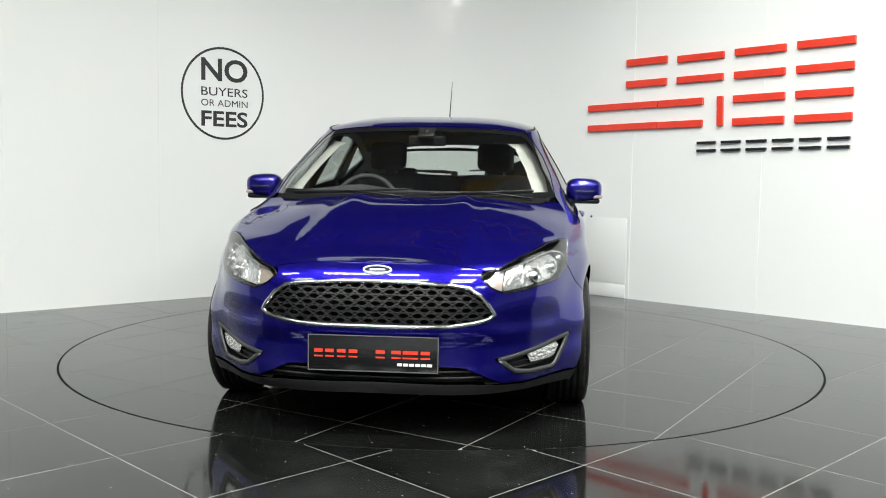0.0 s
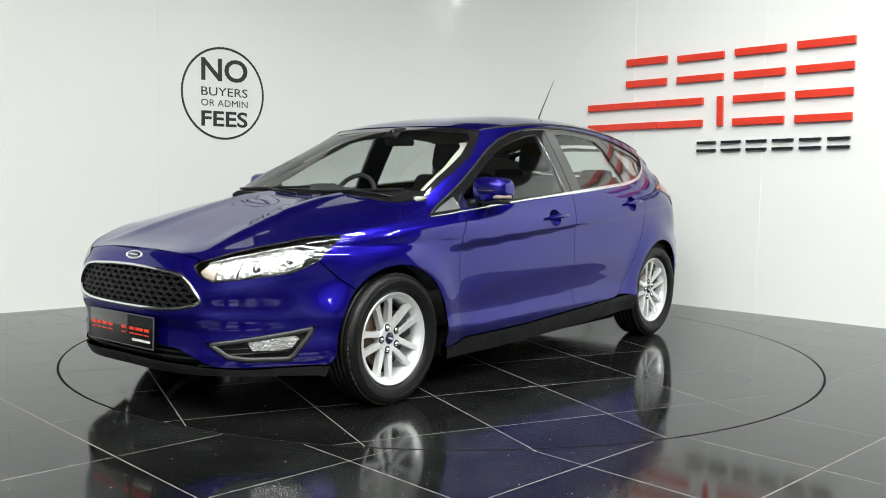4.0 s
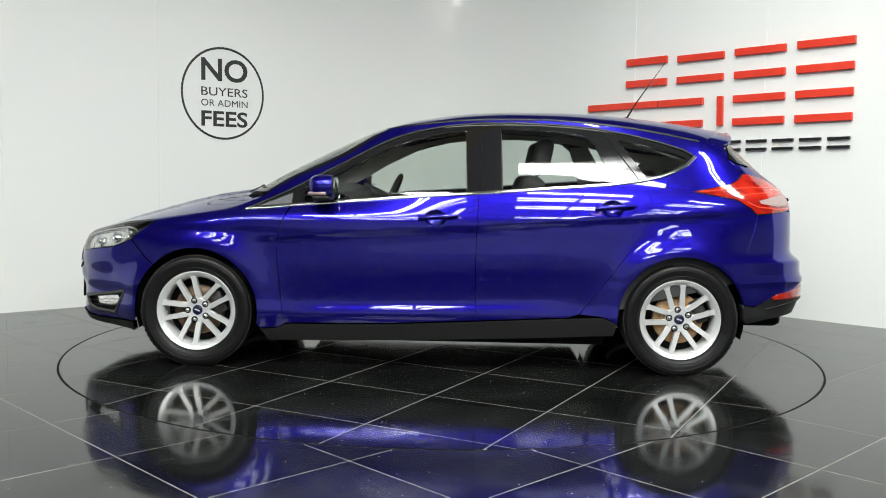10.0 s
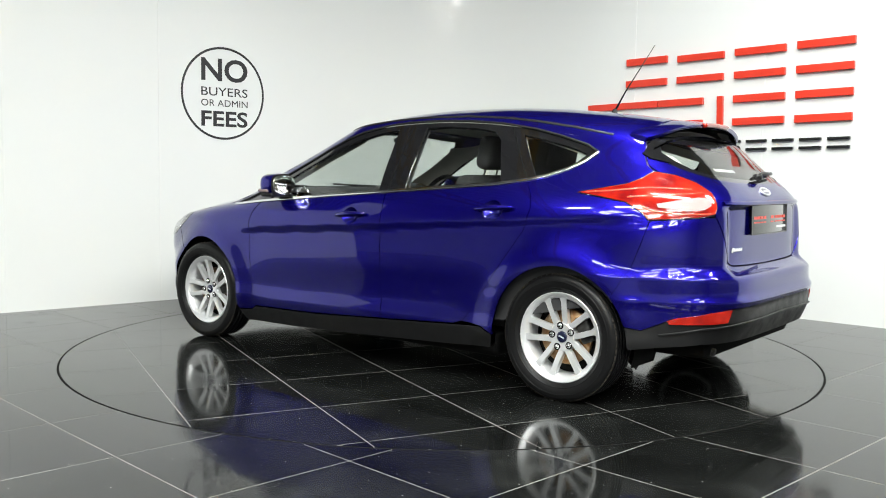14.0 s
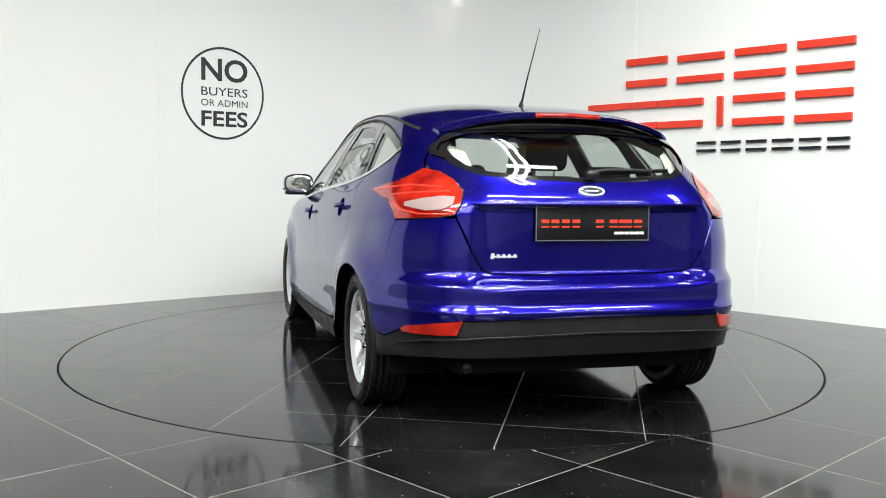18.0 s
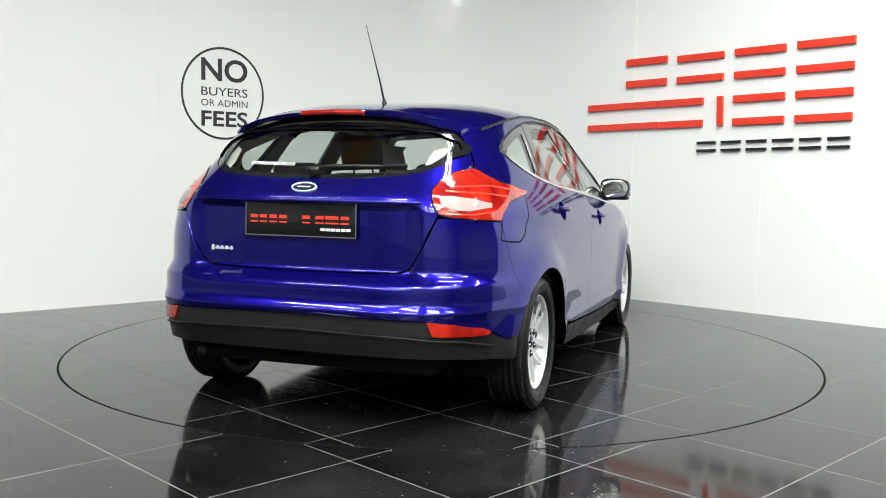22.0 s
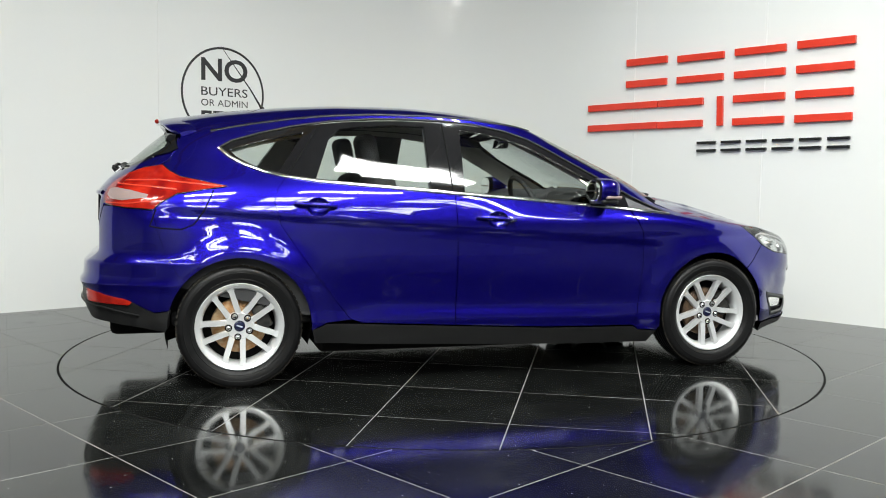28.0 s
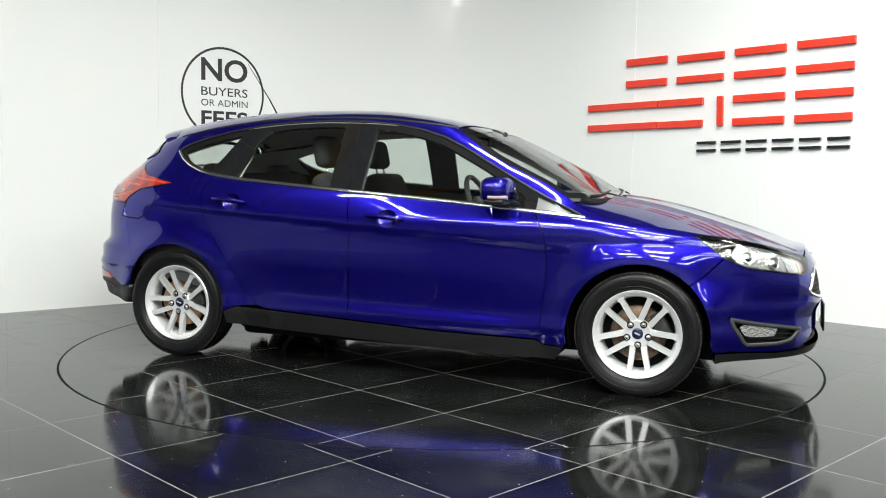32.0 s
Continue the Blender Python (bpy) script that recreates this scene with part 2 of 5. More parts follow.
def fill_2d(loops, grid):
    """Triangulates what lies inside loops[0] and outside the others, through the grid's points. Returns 2D points and triangles."""
    from mathutils.geometry import delaunay_2d_cdt
    pts, edges = [], []
    for lp in loops:
        k = len(pts)
        pts += [Vector(p) for p in lp]
        edges += [(k + i, k + (i + 1) % len(lp)) for i in range(len(lp))]
    pts += [Vector(p) for p in grid]
    vs, es, fs, *_ = delaunay_2d_cdt(pts, edges, [], 0, 1e-6)
    cen = np.array([[(vs[f[0]][k] + vs[f[1]][k] + vs[f[2]][k]) / 3 for k in (0, 1)] for f in fs])
    ok = inside(cen[:, 0], cen[:, 1], loops[0])
    for lp in loops[1:]:
        ok &= ~inside(cen[:, 0], cen[:, 1], lp)
    return np.array([tuple(v) for v in vs]), [tuple(f) for f, k in zip(fs, ok) if k]


# ---- the room ----
TILE_A, TILE_B = 0.622, 0.623
TABLE_R = 2.2504
L0, LDIR = Vector((-3.284, 1.004, 0)), Vector((0.760, 0.650, 0)).normalized()
R0, RDIR = Vector((1.645, 2.377, 0)), Vector((0.740, -0.672, 0)).normalized()


def wall_point(side, s, z, out=0.0):
    """A point on the white wall: s along it, z up, out metres into the room."""
    p0, d = (L0, LDIR) if side == "L" else (R0, RDIR)
    n = Vector((d.y, -d.x, 0))
    return p0 + d * s + n * out + Vector((0, 0, z))


def wall_frame(side, s, z, out=0.0):
    d = LDIR if side == "L" else RDIR
    ang = math.atan2(d.y, d.x)
    return Matrix.Translation(wall_point(side, s, z, out)) @ Matrix.Rotation(ang, 4, "Z") @ Matrix.Rotation(math.pi / 2, 4, "X")


def build_room():
    # the white partition: two straight runs and a rounded corner, in one thick sheet
    def meet():
        a = np.array([[LDIR.x, -RDIR.x], [LDIR.y, -RDIR.y]])
        return np.linalg.solve(a, np.array([R0.x - L0.x, R0.y - L0.y]))
    sl, sr = meet()
    corner_in = min(1.5, -sr - 0.03)
    path = [wall_point("L", s, 0) for s in np.linspace(-4.0, sl - corner_in, 20)]
    a, b, c = wall_point("L", sl - corner_in, 0), wall_point("L", sl, 0), wall_point("R", sr + corner_in, 0)
    path += [a * (1 - t) ** 2 + b * 2 * t * (1 - t) + c * t * t for t in np.linspace(0.04, 0.96, 24)]
    path += [wall_point("R", s, 0) for s in np.linspace(sr + corner_in, 5.6, 20)]
    bm = bmesh.new()
    front, back = [], []
    for i, p in enumerate(path):
        d = (path[min(i + 1, len(path) - 1)] - path[max(i - 1, 0)]).normalized()
        n = Vector((-d.y, d.x, 0))
        front.append([bm.verts.new(p + Vector((0, 0, z))) for z in (0, 3.0)])
        back.append([bm.verts.new(p + n * 0.1 + Vector((0, 0, z))) for z in (0, 3.0)])
    for i in range(len(path) - 1):
        f, g, h, k = front[i], front[i + 1], back[i], back[i + 1]
        for q in ((f[0], g[0], g[1], f[1]), (k[0], h[0], h[1], k[1]), (f[1], g[1], k[1], h[1]), (g[0], f[0], h[0], k[0])):
            bm.faces.new(q)
    for e in (0, -1):
        bm.faces.new((front[e][0], front[e][1], back[e][1], back[e][0]))
    bmesh.ops.recalc_face_normals(bm, faces=bm.faces)
    ob = flat_shaded(part("wall_partition", bm, WALL), 30)
    tagged(ob, "glossy white panelled partition wall behind the turntable", "wall", kind="structure")
    # joint strips of the panels
    for side, s in (("L", 0.05), ("L", 1.248), ("R", 0.0), ("R", 1.172), ("R", 2.34)):
        bm = bmesh.new()
        z1 = 2.98
        add_box(bm, wall_frame(side, s, z1 / 2, 0.001), 0.02 if side == 'R' else 0.012, z1, 0.006 if side == 'R' else 0.004, 0.001, 1)
        tagged(flat_shaded(part("joint_strip", bm, SEAM, ob)), "")
    # low access door of the wall
    d = empty("wall_door", "low white flush access door in the panel wall", "door", kind="structure")
    s0, s1, z0, z1 = -0.45, -0.028, 0.13, 0.71
    flat_shaded(part("door_leaf", box(wall_frame("R", (s0 + s1) / 2, (z0 + z1) / 2, 0.001), s1 - s0, z1 - z0, 0.006, 0.001), WALL, d))
    bm = bmesh.new()
    for s in (s0 - 0.006, s1 + 0.006):
        add_box(bm, wall_frame("R", s, (z0 + z1) / 2, 0.001), 0.004, z1 - z0, 0.003)
    for z in (z0 - 0.006, z1 + 0.006):
        add_box(bm, wall_frame("R", (s0 + s1) / 2, z, 0.001), s1 - s0, 0.004, 0.003)
    flat_shaded(part("door_gap", bm, SEAM, d))
    flat_shaded(part("skirting_panel", box(wall_frame("R", (s0 + s1) / 2, 0.06, 0.001), s1 - s0, 0.116, 0.006, 0.001), WALL, d))
    part("lock", lathe([(0.0, 0.012), (0.012, 0.011), (0.016, 0.004), (0.016, 0.0)], 16, "Z"), CHROME, d).matrix_local = wall_frame("R", -0.40, 0.72, 0.001)

    # floor: outer sheet, bedding under the tiles
    ob = flat_shaded(part("floor", box(pose(0, -3, -0.06), 24, 26, 0.1), TILE))
    tagged(ob, "polished black floor of the showroom", "floor", kind="structure")
    # outer shell
    for name, m, s in (("wall_north", pose(0, 9.9, 2.9), (24, 0.2, 6)), ("wall_south", pose(0, -15.9, 2.9), (24, 0.2, 6)),
                       ("wall_west", pose(-11.9, -3, 2.9), (0.2, 25.6, 6)), ("wall_east", pose(11.9, -3, 2.9), (0.2, 25.6, 6))):
        tagged(flat_shaded(part(name, box(m, *s), OUTER_WALL)), "grey outer wall of the hall", "wall", kind="structure")
    bm = box(pose(0, -3, 6.0), 24, 26, 0.2)
    for i in range(40):
        add_box(bm, pose(-11.7 + 0.6 * i, -3, 5.88), 0.2, 25, 0.06)
    tagged(flat_shaded(part("ceiling", bm, CEIL)), "grey ribbed sheet ceiling of the hall", "ceiling", kind="structure")
    # yellow roof beams, square to the hall's long side
    turn = Matrix.Rotation(radians(40.5), 4, "Z")
    for d, half in ((-9.2, 8.5), (-6.9, 9.5), (-4.6, 10.5), (-1.6, 10.5), (0.7, 10.5), (3.0, 9.5)):
        bm = bmesh.new()
        add_box(bm, turn @ pose(-2, d, 5.4), half * 2, 0.16, 0.03)
        add_box(bm, turn @ pose(-2, d, 4.95), half * 2, 0.16, 0.03)
        for i in range(int(half * 2 / 0.5)):
            x = -2 - half + 0.25 + 0.5 * i
            add_box(bm, turn @ pose(x, d, 5.17, 0, 45 if i % 2 else -45), 0.06, 0.06, 0.6)
        tagged(flat_shaded(part("roof_beam", bm, YELLOW)), "yellow painted steel lattice roof beam", "beam", group="roof beams")
    # roof panes: a light frame with two by two glowing panes
    bank = None
    for lx, ly in ROOF_PANES:
        if bank is None:
            bank = empty("roof_light", "bank of bright roof panes in a dark frame", "skylight", group="roof lights")
            for x, y, sx, sy in ((0, 0, 0.06, 1.2), (0, 0, 1.9, 0.06), (0, 0.63, 2.0, 0.06), (0, -0.63, 2.0, 0.06), (0.98, 0, 0.06, 1.2), (-0.98, 0, 0.06, 1.2)):
                flat_shaded(part("glazing_bar", box(pose(x, y, -0.03), sx, sy, 0.04), DARK_METAL, bank))
            for x in (-0.49, 0.49):
                for y in (-0.315, 0.315):
                    flat_shaded(part("pane", box(pose(x, y, 0.02), 0.9, 0.56, 0.01), TUBE, bank, "glowing white pane"))
            flat_shaded(part("backing", box(pose(0, 0, 0.05), 2.0, 1.3, 0.03), SEAM, bank))
            for x in (-0.9, 0.9):
                flat_shaded(part("hanger", box(pose(x, 0, 0.34), 0.02, 0.02, 0.56), DARK_METAL, bank))
            bank.matrix_world = pose(lx, ly, PANE_Z)
        else:
            copy_thing(bank, pose(lx, ly, PANE_Z))
    # lamps
    first = None
    for lx, ly, _, turn in LAMPS:
        if first is None:
            first = empty("ceiling_light", "long white fluorescent strip light hung under the ceiling", "lamp", group="strip lights")
            flat_shaded(part("housing", box(pose(0, 0, 0.05), 1.56, 0.3, 0.07, 0.01), SEAM, first))
            for y in (-0.1, 0.1):
                part("tube", tube([(-0.75, y, -0.012), (0.75, y, -0.012)], 0.018, 10), TUBE, first, "glowing fluorescent tube")
            for x in (-0.6, 0.6):
                flat_shaded(part("hanger", box(pose(x, 0, 0.63), 0.006, 0.006, 1.1), SHINY_GREY, first))
            first.matrix_world = pose(lx, ly, LAMP_Z, 0, 0, turn)
        else:
            copy_thing(first, pose(lx, ly, LAMP_Z, 0, 0, turn))
    px, py, pl, pw = PANEL_LIGHT
    p = empty("panel_light", "broad flat white panel light hung over the showroom", "lamp")
    flat_shaded(part("housing", box(pose(0, 0, 0.04), pl + 0.08, pw + 0.08, 0.07, 0.01), SEAM, p))
    flat_shaded(part("diffuser", box(pose(0, 0, 0.0), pl, pw, 0.008), TUBE, p, "glowing flat diffuser"))
    for x in (-0.8, 0.8):
        flat_shaded(part("hanger", box(pose(x, 0, 0.63), 0.006, 0.006, 1.1), SHINY_GREY, p))
    p.matrix_world = pose(px, py, LAMP_Z)


def poly_tile(poly, thick=0.01, chamfer=0.0004):
    """A tile from a convex outline, its upper edge chamfered."""
    c = sum((Vector(p) for p in poly), Vector((0, 0))) / len(poly)
    verts, faces, n = [], [], len(poly)
    for z, k in ((-thick, 0.0), (-chamfer, 0.0), (0.0, chamfer)):
        for p in poly:
            v = Vector(p)
            d = (c - v).normalized()
            v = v + d * k * 1.3
            verts.append((v.x, v.y, z))
    for lv in (0, 1):
        for i in range(n):
            j = (i + 1) % n
            faces.append((lv * n + i, lv * n + j, (lv + 1) * n + j, (lv + 1) * n + i))
    faces.append(tuple(range(2 * n, 3 * n)))
    return verts, faces


def clip_circle(poly, radius, keep_in):
    """The piece of a convex outline inside, or outside, a circle round the origin."""
    dense = []
    for i, a in enumerate(poly):
        b = poly[(i + 1) % len(poly)]
        for k in range(24):
            dense.append((a[0] + (b[0] - a[0]) * k / 24, a[1] + (b[1] - a[1]) * k / 24))
    r = [math.hypot(*p) for p in dense]
    good = [(x < radius) == keep_in for x in r]
    if all(good):
        return [list(poly)]
    if not any(good):
        return []
    out, n = [], len(dense)
    start = next(i for i in range(n) if good[i] and not good[i - 1])
    runs, run = [], []
    for k in range(n):
        i = (start + k) % n
        if good[i]:
            run.append(dense[i])
        elif run:
            runs.append(run)
            run = []
    if run:
        runs.append(run)
    for run in runs:
        def on_circle(p):
            f = radius / math.hypot(*p)
            return (p[0] * f, p[1] * f)
        a, b = on_circle(run[-1]), on_circle(run[0])
        a0, a1 = math.atan2(a[1], a[0]), math.atan2(b[1], b[0])
        d = (a1 - a0 + math.pi) % TAU - math.pi
        arc = [(radius * math.cos(a0 + d * t), radius * math.sin(a0 + d * t)) for t in np.linspace(0, 1, 14)]
        out.append(run + arc)
    return out


def lay_tiles(parent, ang, pa, pb, oa, ob_, radius, keep_in, reach):
    """Square tiles on a turned grid, cut along the turntable's rim."""
    u = Vector((math.cos(radians(ang)), math.sin(radians(ang))))
    n = Vector((-u.y, u.x))
    g = 0.0024
    shared = None
    for i in range(-14, 15):
        for j in range(-14, 15):
            c = n * (oa + pa * (i + 0.5)) + u * (ob_ + pb * (j + 0.5))
            if not reach(c):
                continue
            poly = [c + u * (sx * (pb / 2 - g)) + n * (sy * (pa / 2 - g)) for sx, sy in ((-1, -1), (1, -1), (1, 1), (-1, 1))]
            poly = [(p.x, p.y) for p in poly]
            for piece in clip_circle(poly, radius, keep_in):
                whole = len(piece) == 4
                if whole and shared is not None:
                    tile = new("tile", shared)
                    tile.parent = parent
                else:
                    loc = [(p[0] - c.x, p[1] - c.y) for p in piece]
                    if whole:
                        verts, faces = poly_tile(loc)
                    else:
                        pts, tris = fill_2d([loc], [])
                        verts, faces = [(*p, 0.0) for p in pts], [f if (pts[f[1]][0] - pts[f[0]][0]) * (pts[f[2]][1] - pts[f[0]][1]) - (pts[f[1]][1] - pts[f[0]][1]) * (pts[f[2]][0] - pts[f[0]][0]) > 0 else f[::-1] for f in tris]
                        k = len(verts)
                        m = len(loc)
                        verts += [(*p, 0.0) for p in loc] + [(*p, -0.01) for p in loc]
                        faces += [(k + q, k + (q + 1) % m, k + m + (q + 1) % m, k + m + q) for q in range(m)]
                    tile = mesh_part("tile", verts, faces, TILE, parent, smooth=False)
                    if whole:
                        shared = tile.data
                tile.location = (c.x, c.y, 0)


def build_floor_tiles():
    bed = flat_shaded(part("floor_tiles", lathe([(TABLE_R + 0.006, -0.012), (TABLE_R + 0.006, -0.0004), (4.6, -0.0004), (4.6, -0.012), (TABLE_R + 0.006, -0.012)], 96, "Z"), GROUT))
    tagged(bed, "fixed black polished granite tiles with pale grout joints", "floor tiles", kind="structure")
    lay_tiles(bed, -45.5, TILE_A, TILE_B, -0.0623, 0.2302, TABLE_R + 0.006, False, lambda c: c.length < 5.1 and c.length > 1.7)


def build_turntable():
    t = flat_shaded(part("turntable", lathe([(0.0, -0.012), (TABLE_R - 0.008, -0.012), (TABLE_R - 0.008, -0.0004), (0.0, -0.0004)], 128, "Z"), GROUT))
    tagged(t, "round turntable tiled in polished black granite, turning", "turntable")
    lay_tiles(t, 64.0, 0.6, 0.6, -0.005, 0.02, TABLE_R - 0.008, True, lambda c: c.length < 2.9)
    # black ring that puts the shade of the open gap into colour
    part("rim", lathe([(TABLE_R - 0.008, -0.01), (TABLE_R - 0.008, -0.0015), (TABLE_R + 0.004, -0.0015), (TABLE_R + 0.004, -0.01)], 160, "Z"), LINER, t, "thin black rubber edge of the turntable")
    return t


# ---- the car's surface: a stack of level outlines ----
def pchip(xs, ys):
    xs, ys = np.array(xs, float), np.array(ys, float)
    h, d = np.diff(xs), np.diff(ys) / np.diff(xs)
    m = np.zeros(len(xs))
    for i in range(1, len(xs) - 1):
        if d[i - 1] * d[i] > 0:
            w1, w2 = 2 * h[i] + h[i - 1], h[i] + 2 * h[i - 1]
            m[i] = (w1 + w2) / (w1 / d[i - 1] + w2 / d[i])
    m[0], m[-1] = d[0], d[-1]

    def f(x):
        x = np.asarray(x, float)
        i = np.clip(np.searchsorted(xs, x) - 1, 0, len(xs) - 2)
        t = np.clip((x - xs[i]) / h[i], -0.5, 1.5)
        return ys[i] * (1 + 2 * t) * (1 - t) ** 2 + ys[i + 1] * t * t * (3 - 2 * t) + h[i] * (m[i] * t * (1 - t) ** 2 + m[i + 1] * t * t * (t - 1))
    return f


HALF_WIDTH = pchip([0.11, 0.19, 0.247, 0.317, 0.387, 0.487, 0.587, 0.687, 0.767, 0.827, 0.887, 0.937, 0.987, 1.088, 1.188, 1.29, 1.36, 1.44],
                   [0.84, 0.868, 0.885, 0.9, 0.893, 0.898, 0.906, 0.911, 0.912, 0.907, 0.895, 0.882, 0.864, 0.812, 0.754, 0.69, 0.645, 0.585])
FRONT_X = pchip([0.11, 0.194, 0.252, 0.33, 0.388, 0.46, 0.533, 0.61, 0.678, 0.717, 0.746, 0.778, 0.808, 0.848, 0.885, 0.927, 0.967, 1.088, 1.19, 1.29, 1.35, 1.39, 1.44],
                [2.11, 2.162, 2.184, 2.174, 2.173, 2.194, 2.188, 2.17, 2.14, 2.105, 2.045, 1.94, 1.80, 1.55, 1.32, 1.16, 1.09, 0.885, 0.69, 0.485, 0.33, 0.18, 0.02])
REAR_X = pchip([0.11, 0.242, 0.32, 0.437, 0.504, 0.56, 0.618, 0.648, 0.679, 0.776, 0.92, 0.97, 1.028, 1.086, 1.164, 1.261, 1.325, 1.43],
               [1.96, 2.02, 2.06, 2.1, 2.1, 2.091, 2.089, 2.052, 2.03, 2.03, 2.03, 2.015, 1.97, 1.905, 1.82, 1.705, 1.61, 1.4])
FRONT_N = pchip([0.2, 0.53, 0.68, 0.74, 0.79, 0.825, 0.87, 0.94, 1.05, 1.15, 1.29, 1.44], [3.3, 3.5, 3.6, 3.6, 4.1, 4.6, 5.3, 5.8, 5.8, 5.0, 4.2, 4.0])
REAR_N = pchip([0.2, 0.45, 0.7, 0.9, 1.02, 1.12, 1.27, 1.43], [5.1, 5.2, 5.1, 4.9, 4.6, 4.5, 5.0, 5.0])
WHEEL_X, WHEEL_R, ARCH_R = 1.324, 0.309, 0.348


def smooth01(x):
    x = np.clip(x, 0, 1)
    return x * x * (3 - 2 * x)


def skin(th, z, push=0.0):
    """Points of the car's skin: angle round it (0 front, 90 degrees left side) and height. push: metres outward."""
    th, z = np.atleast_1d(np.asarray(th, float)), np.atleast_1d(np.asarray(z, float))
    c, s = np.cos(th), np.sin(th)
    n = np.where(c > 0, FRONT_N(z), REAR_N(z))
    r = (np.abs(c) ** n + np.abs(s) ** n) ** (-1 / n)
    x = np.where(c > 0, FRONT_X(z), REAR_X(z)) * c * r
    y = HALF_WIDTH(z) * s * r
    side = smooth01((np.abs(s) - 0.35) / 0.3)
    sg = np.sign(s)
    # wheel flares
    for xw in (WHEEL_X, -WHEEL_X):
        d = np.maximum(np.hypot(x - xw, z - WHEEL_R) - ARCH_R, 0)
        y += sg * side * 0.03 * np.exp(-(d / 0.1) ** 2) * (z < 1.0)
    # bumper corner ahead of the front wheel, slimmer cabin towards the screen
    y += sg * side * 0.045 * np.exp(-((x - 1.66) / 0.17) ** 2) * smooth01((0.62 - z) / 0.2)
    y -= sg * side * 0.052 * smooth01((x + 0.3) / 1.05) * smooth01((z - 0.82) / 0.16)
    # hollow bumper cheeks between the lamps and the fog lamps
    cheek = smooth01((np.abs(y) - 0.43) / 0.1) * smooth01((1.9 - x) / -0.12 + 1)
    x = np.where(c > 0, x - 0.016 * cheek * np.exp(-((z - 0.485) / 0.05) ** 2), x)
    # shoulder crease along the doors, rising to the rear
    zc = 0.751 + (0.73 - x) * 0.0664
    k = zc - z
    fade = smooth01((1.05 - x) / 0.25) * smooth01((x + 1.75) / 0.3)
    y -= sg * side * fade * 0.012 * smooth01(k / 0.045) * smooth01((0.28 - k) / 0.22) * (k > 0)
    # lower scallop of the doors
    k2 = z - (0.287 + (0.9 - x) * 0.045)
    y -= sg * side * smooth01((0.9 - x) / 0.3) * smooth01((x + 0.85) / 0.3) * 0.007 * smooth01(k2 / 0.07) * smooth01((0.34 - k2) / 0.26)
    # number plate hollow in the tailgate
    rear = c < 0
    hollow = smooth01((0.56 - np.abs(y)) / 0.1) * smooth01((z - 0.6) / 0.08) * smooth01((0.962 - z) / 0.03)
    x = np.where(rear, x + 0.028 * hollow, x)
    # bumper roll over the diffuser
    roll = np.exp(-((z - 0.517) / 0.02) ** 2) * smooth01((np.abs(c) - 0.3) / 0.3)
    x = np.where(rear, x - 0.012 * roll, x)
    p = np.stack([x, y, z], -1)
    if np.any(push):
        p = p + skin_normal(th, z) * np.reshape(push, (-1, 1) if np.ndim(push) else ())
    return p


def skin_normal(th, z):
    e = 2e-3
    a = skin(th + e, z) - skin(th - e, z)
    b = skin(th, z + e) - skin(th, z - e)
    n = np.cross(a, b)
    return n / np.linalg.norm(n, axis=-1, keepdims=True)


def find_angles(kind, v, z):
    """The angles at which the skin at heights z has the given x (S: left side) or y (F: front, R: rear)."""
    v, z = np.asarray(v, float), np.asarray(z, float)
    want = v if kind == "S" else np.abs(v)
    lo = np.full(len(v), 0.02 if kind == "S" else 0.0 if kind == "F" else math.pi)
    hi = np.full(len(v), math.pi - 0.02 if kind == "S" else math.pi * 0.5)
    for _ in range(26):
        mid = (lo + hi) / 2
        p = skin(mid, z)
        low = (p[:, 0] > want) if kind == "S" else (p[:, 1] < want)
        lo, hi = np.where(low, mid, lo), np.where(low, hi, mid)
    res = (lo + hi) / 2
    if kind != "S":
        res = np.where(np.abs(v) < 1e-9, 0.0 if kind == "F" else math.pi, res)
        res = np.where(v < 0, -res if kind == "F" else TAU - res, res)
    return res


def find_angle(kind, v, z):
    return float(find_angles(kind, [v], [z])[0])


def outline(points, closed=True):
    """Angles and heights along an outline given by (kind, value, z) corners, finely stepped."""
    n = len(points)
    corner = np.zeros(n)
    for kind in "SFR":
        k = [i for i in range(n) if points[i][0] == kind]
        if k:
            corner[k] = find_angles(kind, [points[i][1] for i in k], [points[i][2] for i in k])
    place = skin(corner, np.array([p[2] for p in points]))
    out, todo = [], {"S": [], "F": [], "R": []}
    for i in range(n if closed else n - 1):
        j = (i + 1) % n
        (ka, va, za), (kb, vb, zb) = points[i], points[j]
        m = max(1, int(np.linalg.norm(place[i] - place[j]) / 0.02))
        for q in range(m):
            t = q / m
            if ka == kb and q:
                todo[ka].append((len(out), va + (vb - va) * t, za + (zb - za) * t))
            out.append((corner[i] + (corner[j] - corner[i]) * t, za + (zb - za) * t))
    for kind, rows in todo.items():
        if rows:
            for (k, _, z), a in zip(rows, find_angles(kind, [r[1] for r in rows], [r[2] for r in rows])):
                out[k] = (float(a), z)
    return out if closed else out + [(corner[-1], points[-1][2])]


def mirrored(loop):
    return [(-t, z) for t, z in loop][::-1]


def both(half, rear=False):
    """A closed outline from its left half, which starts and ends on the middle line."""
    lp = outline(half, False)
    turn = TAU if rear else 0.0
    return lp + [(turn - t, z) for t, z in reversed(lp[1:-1])]


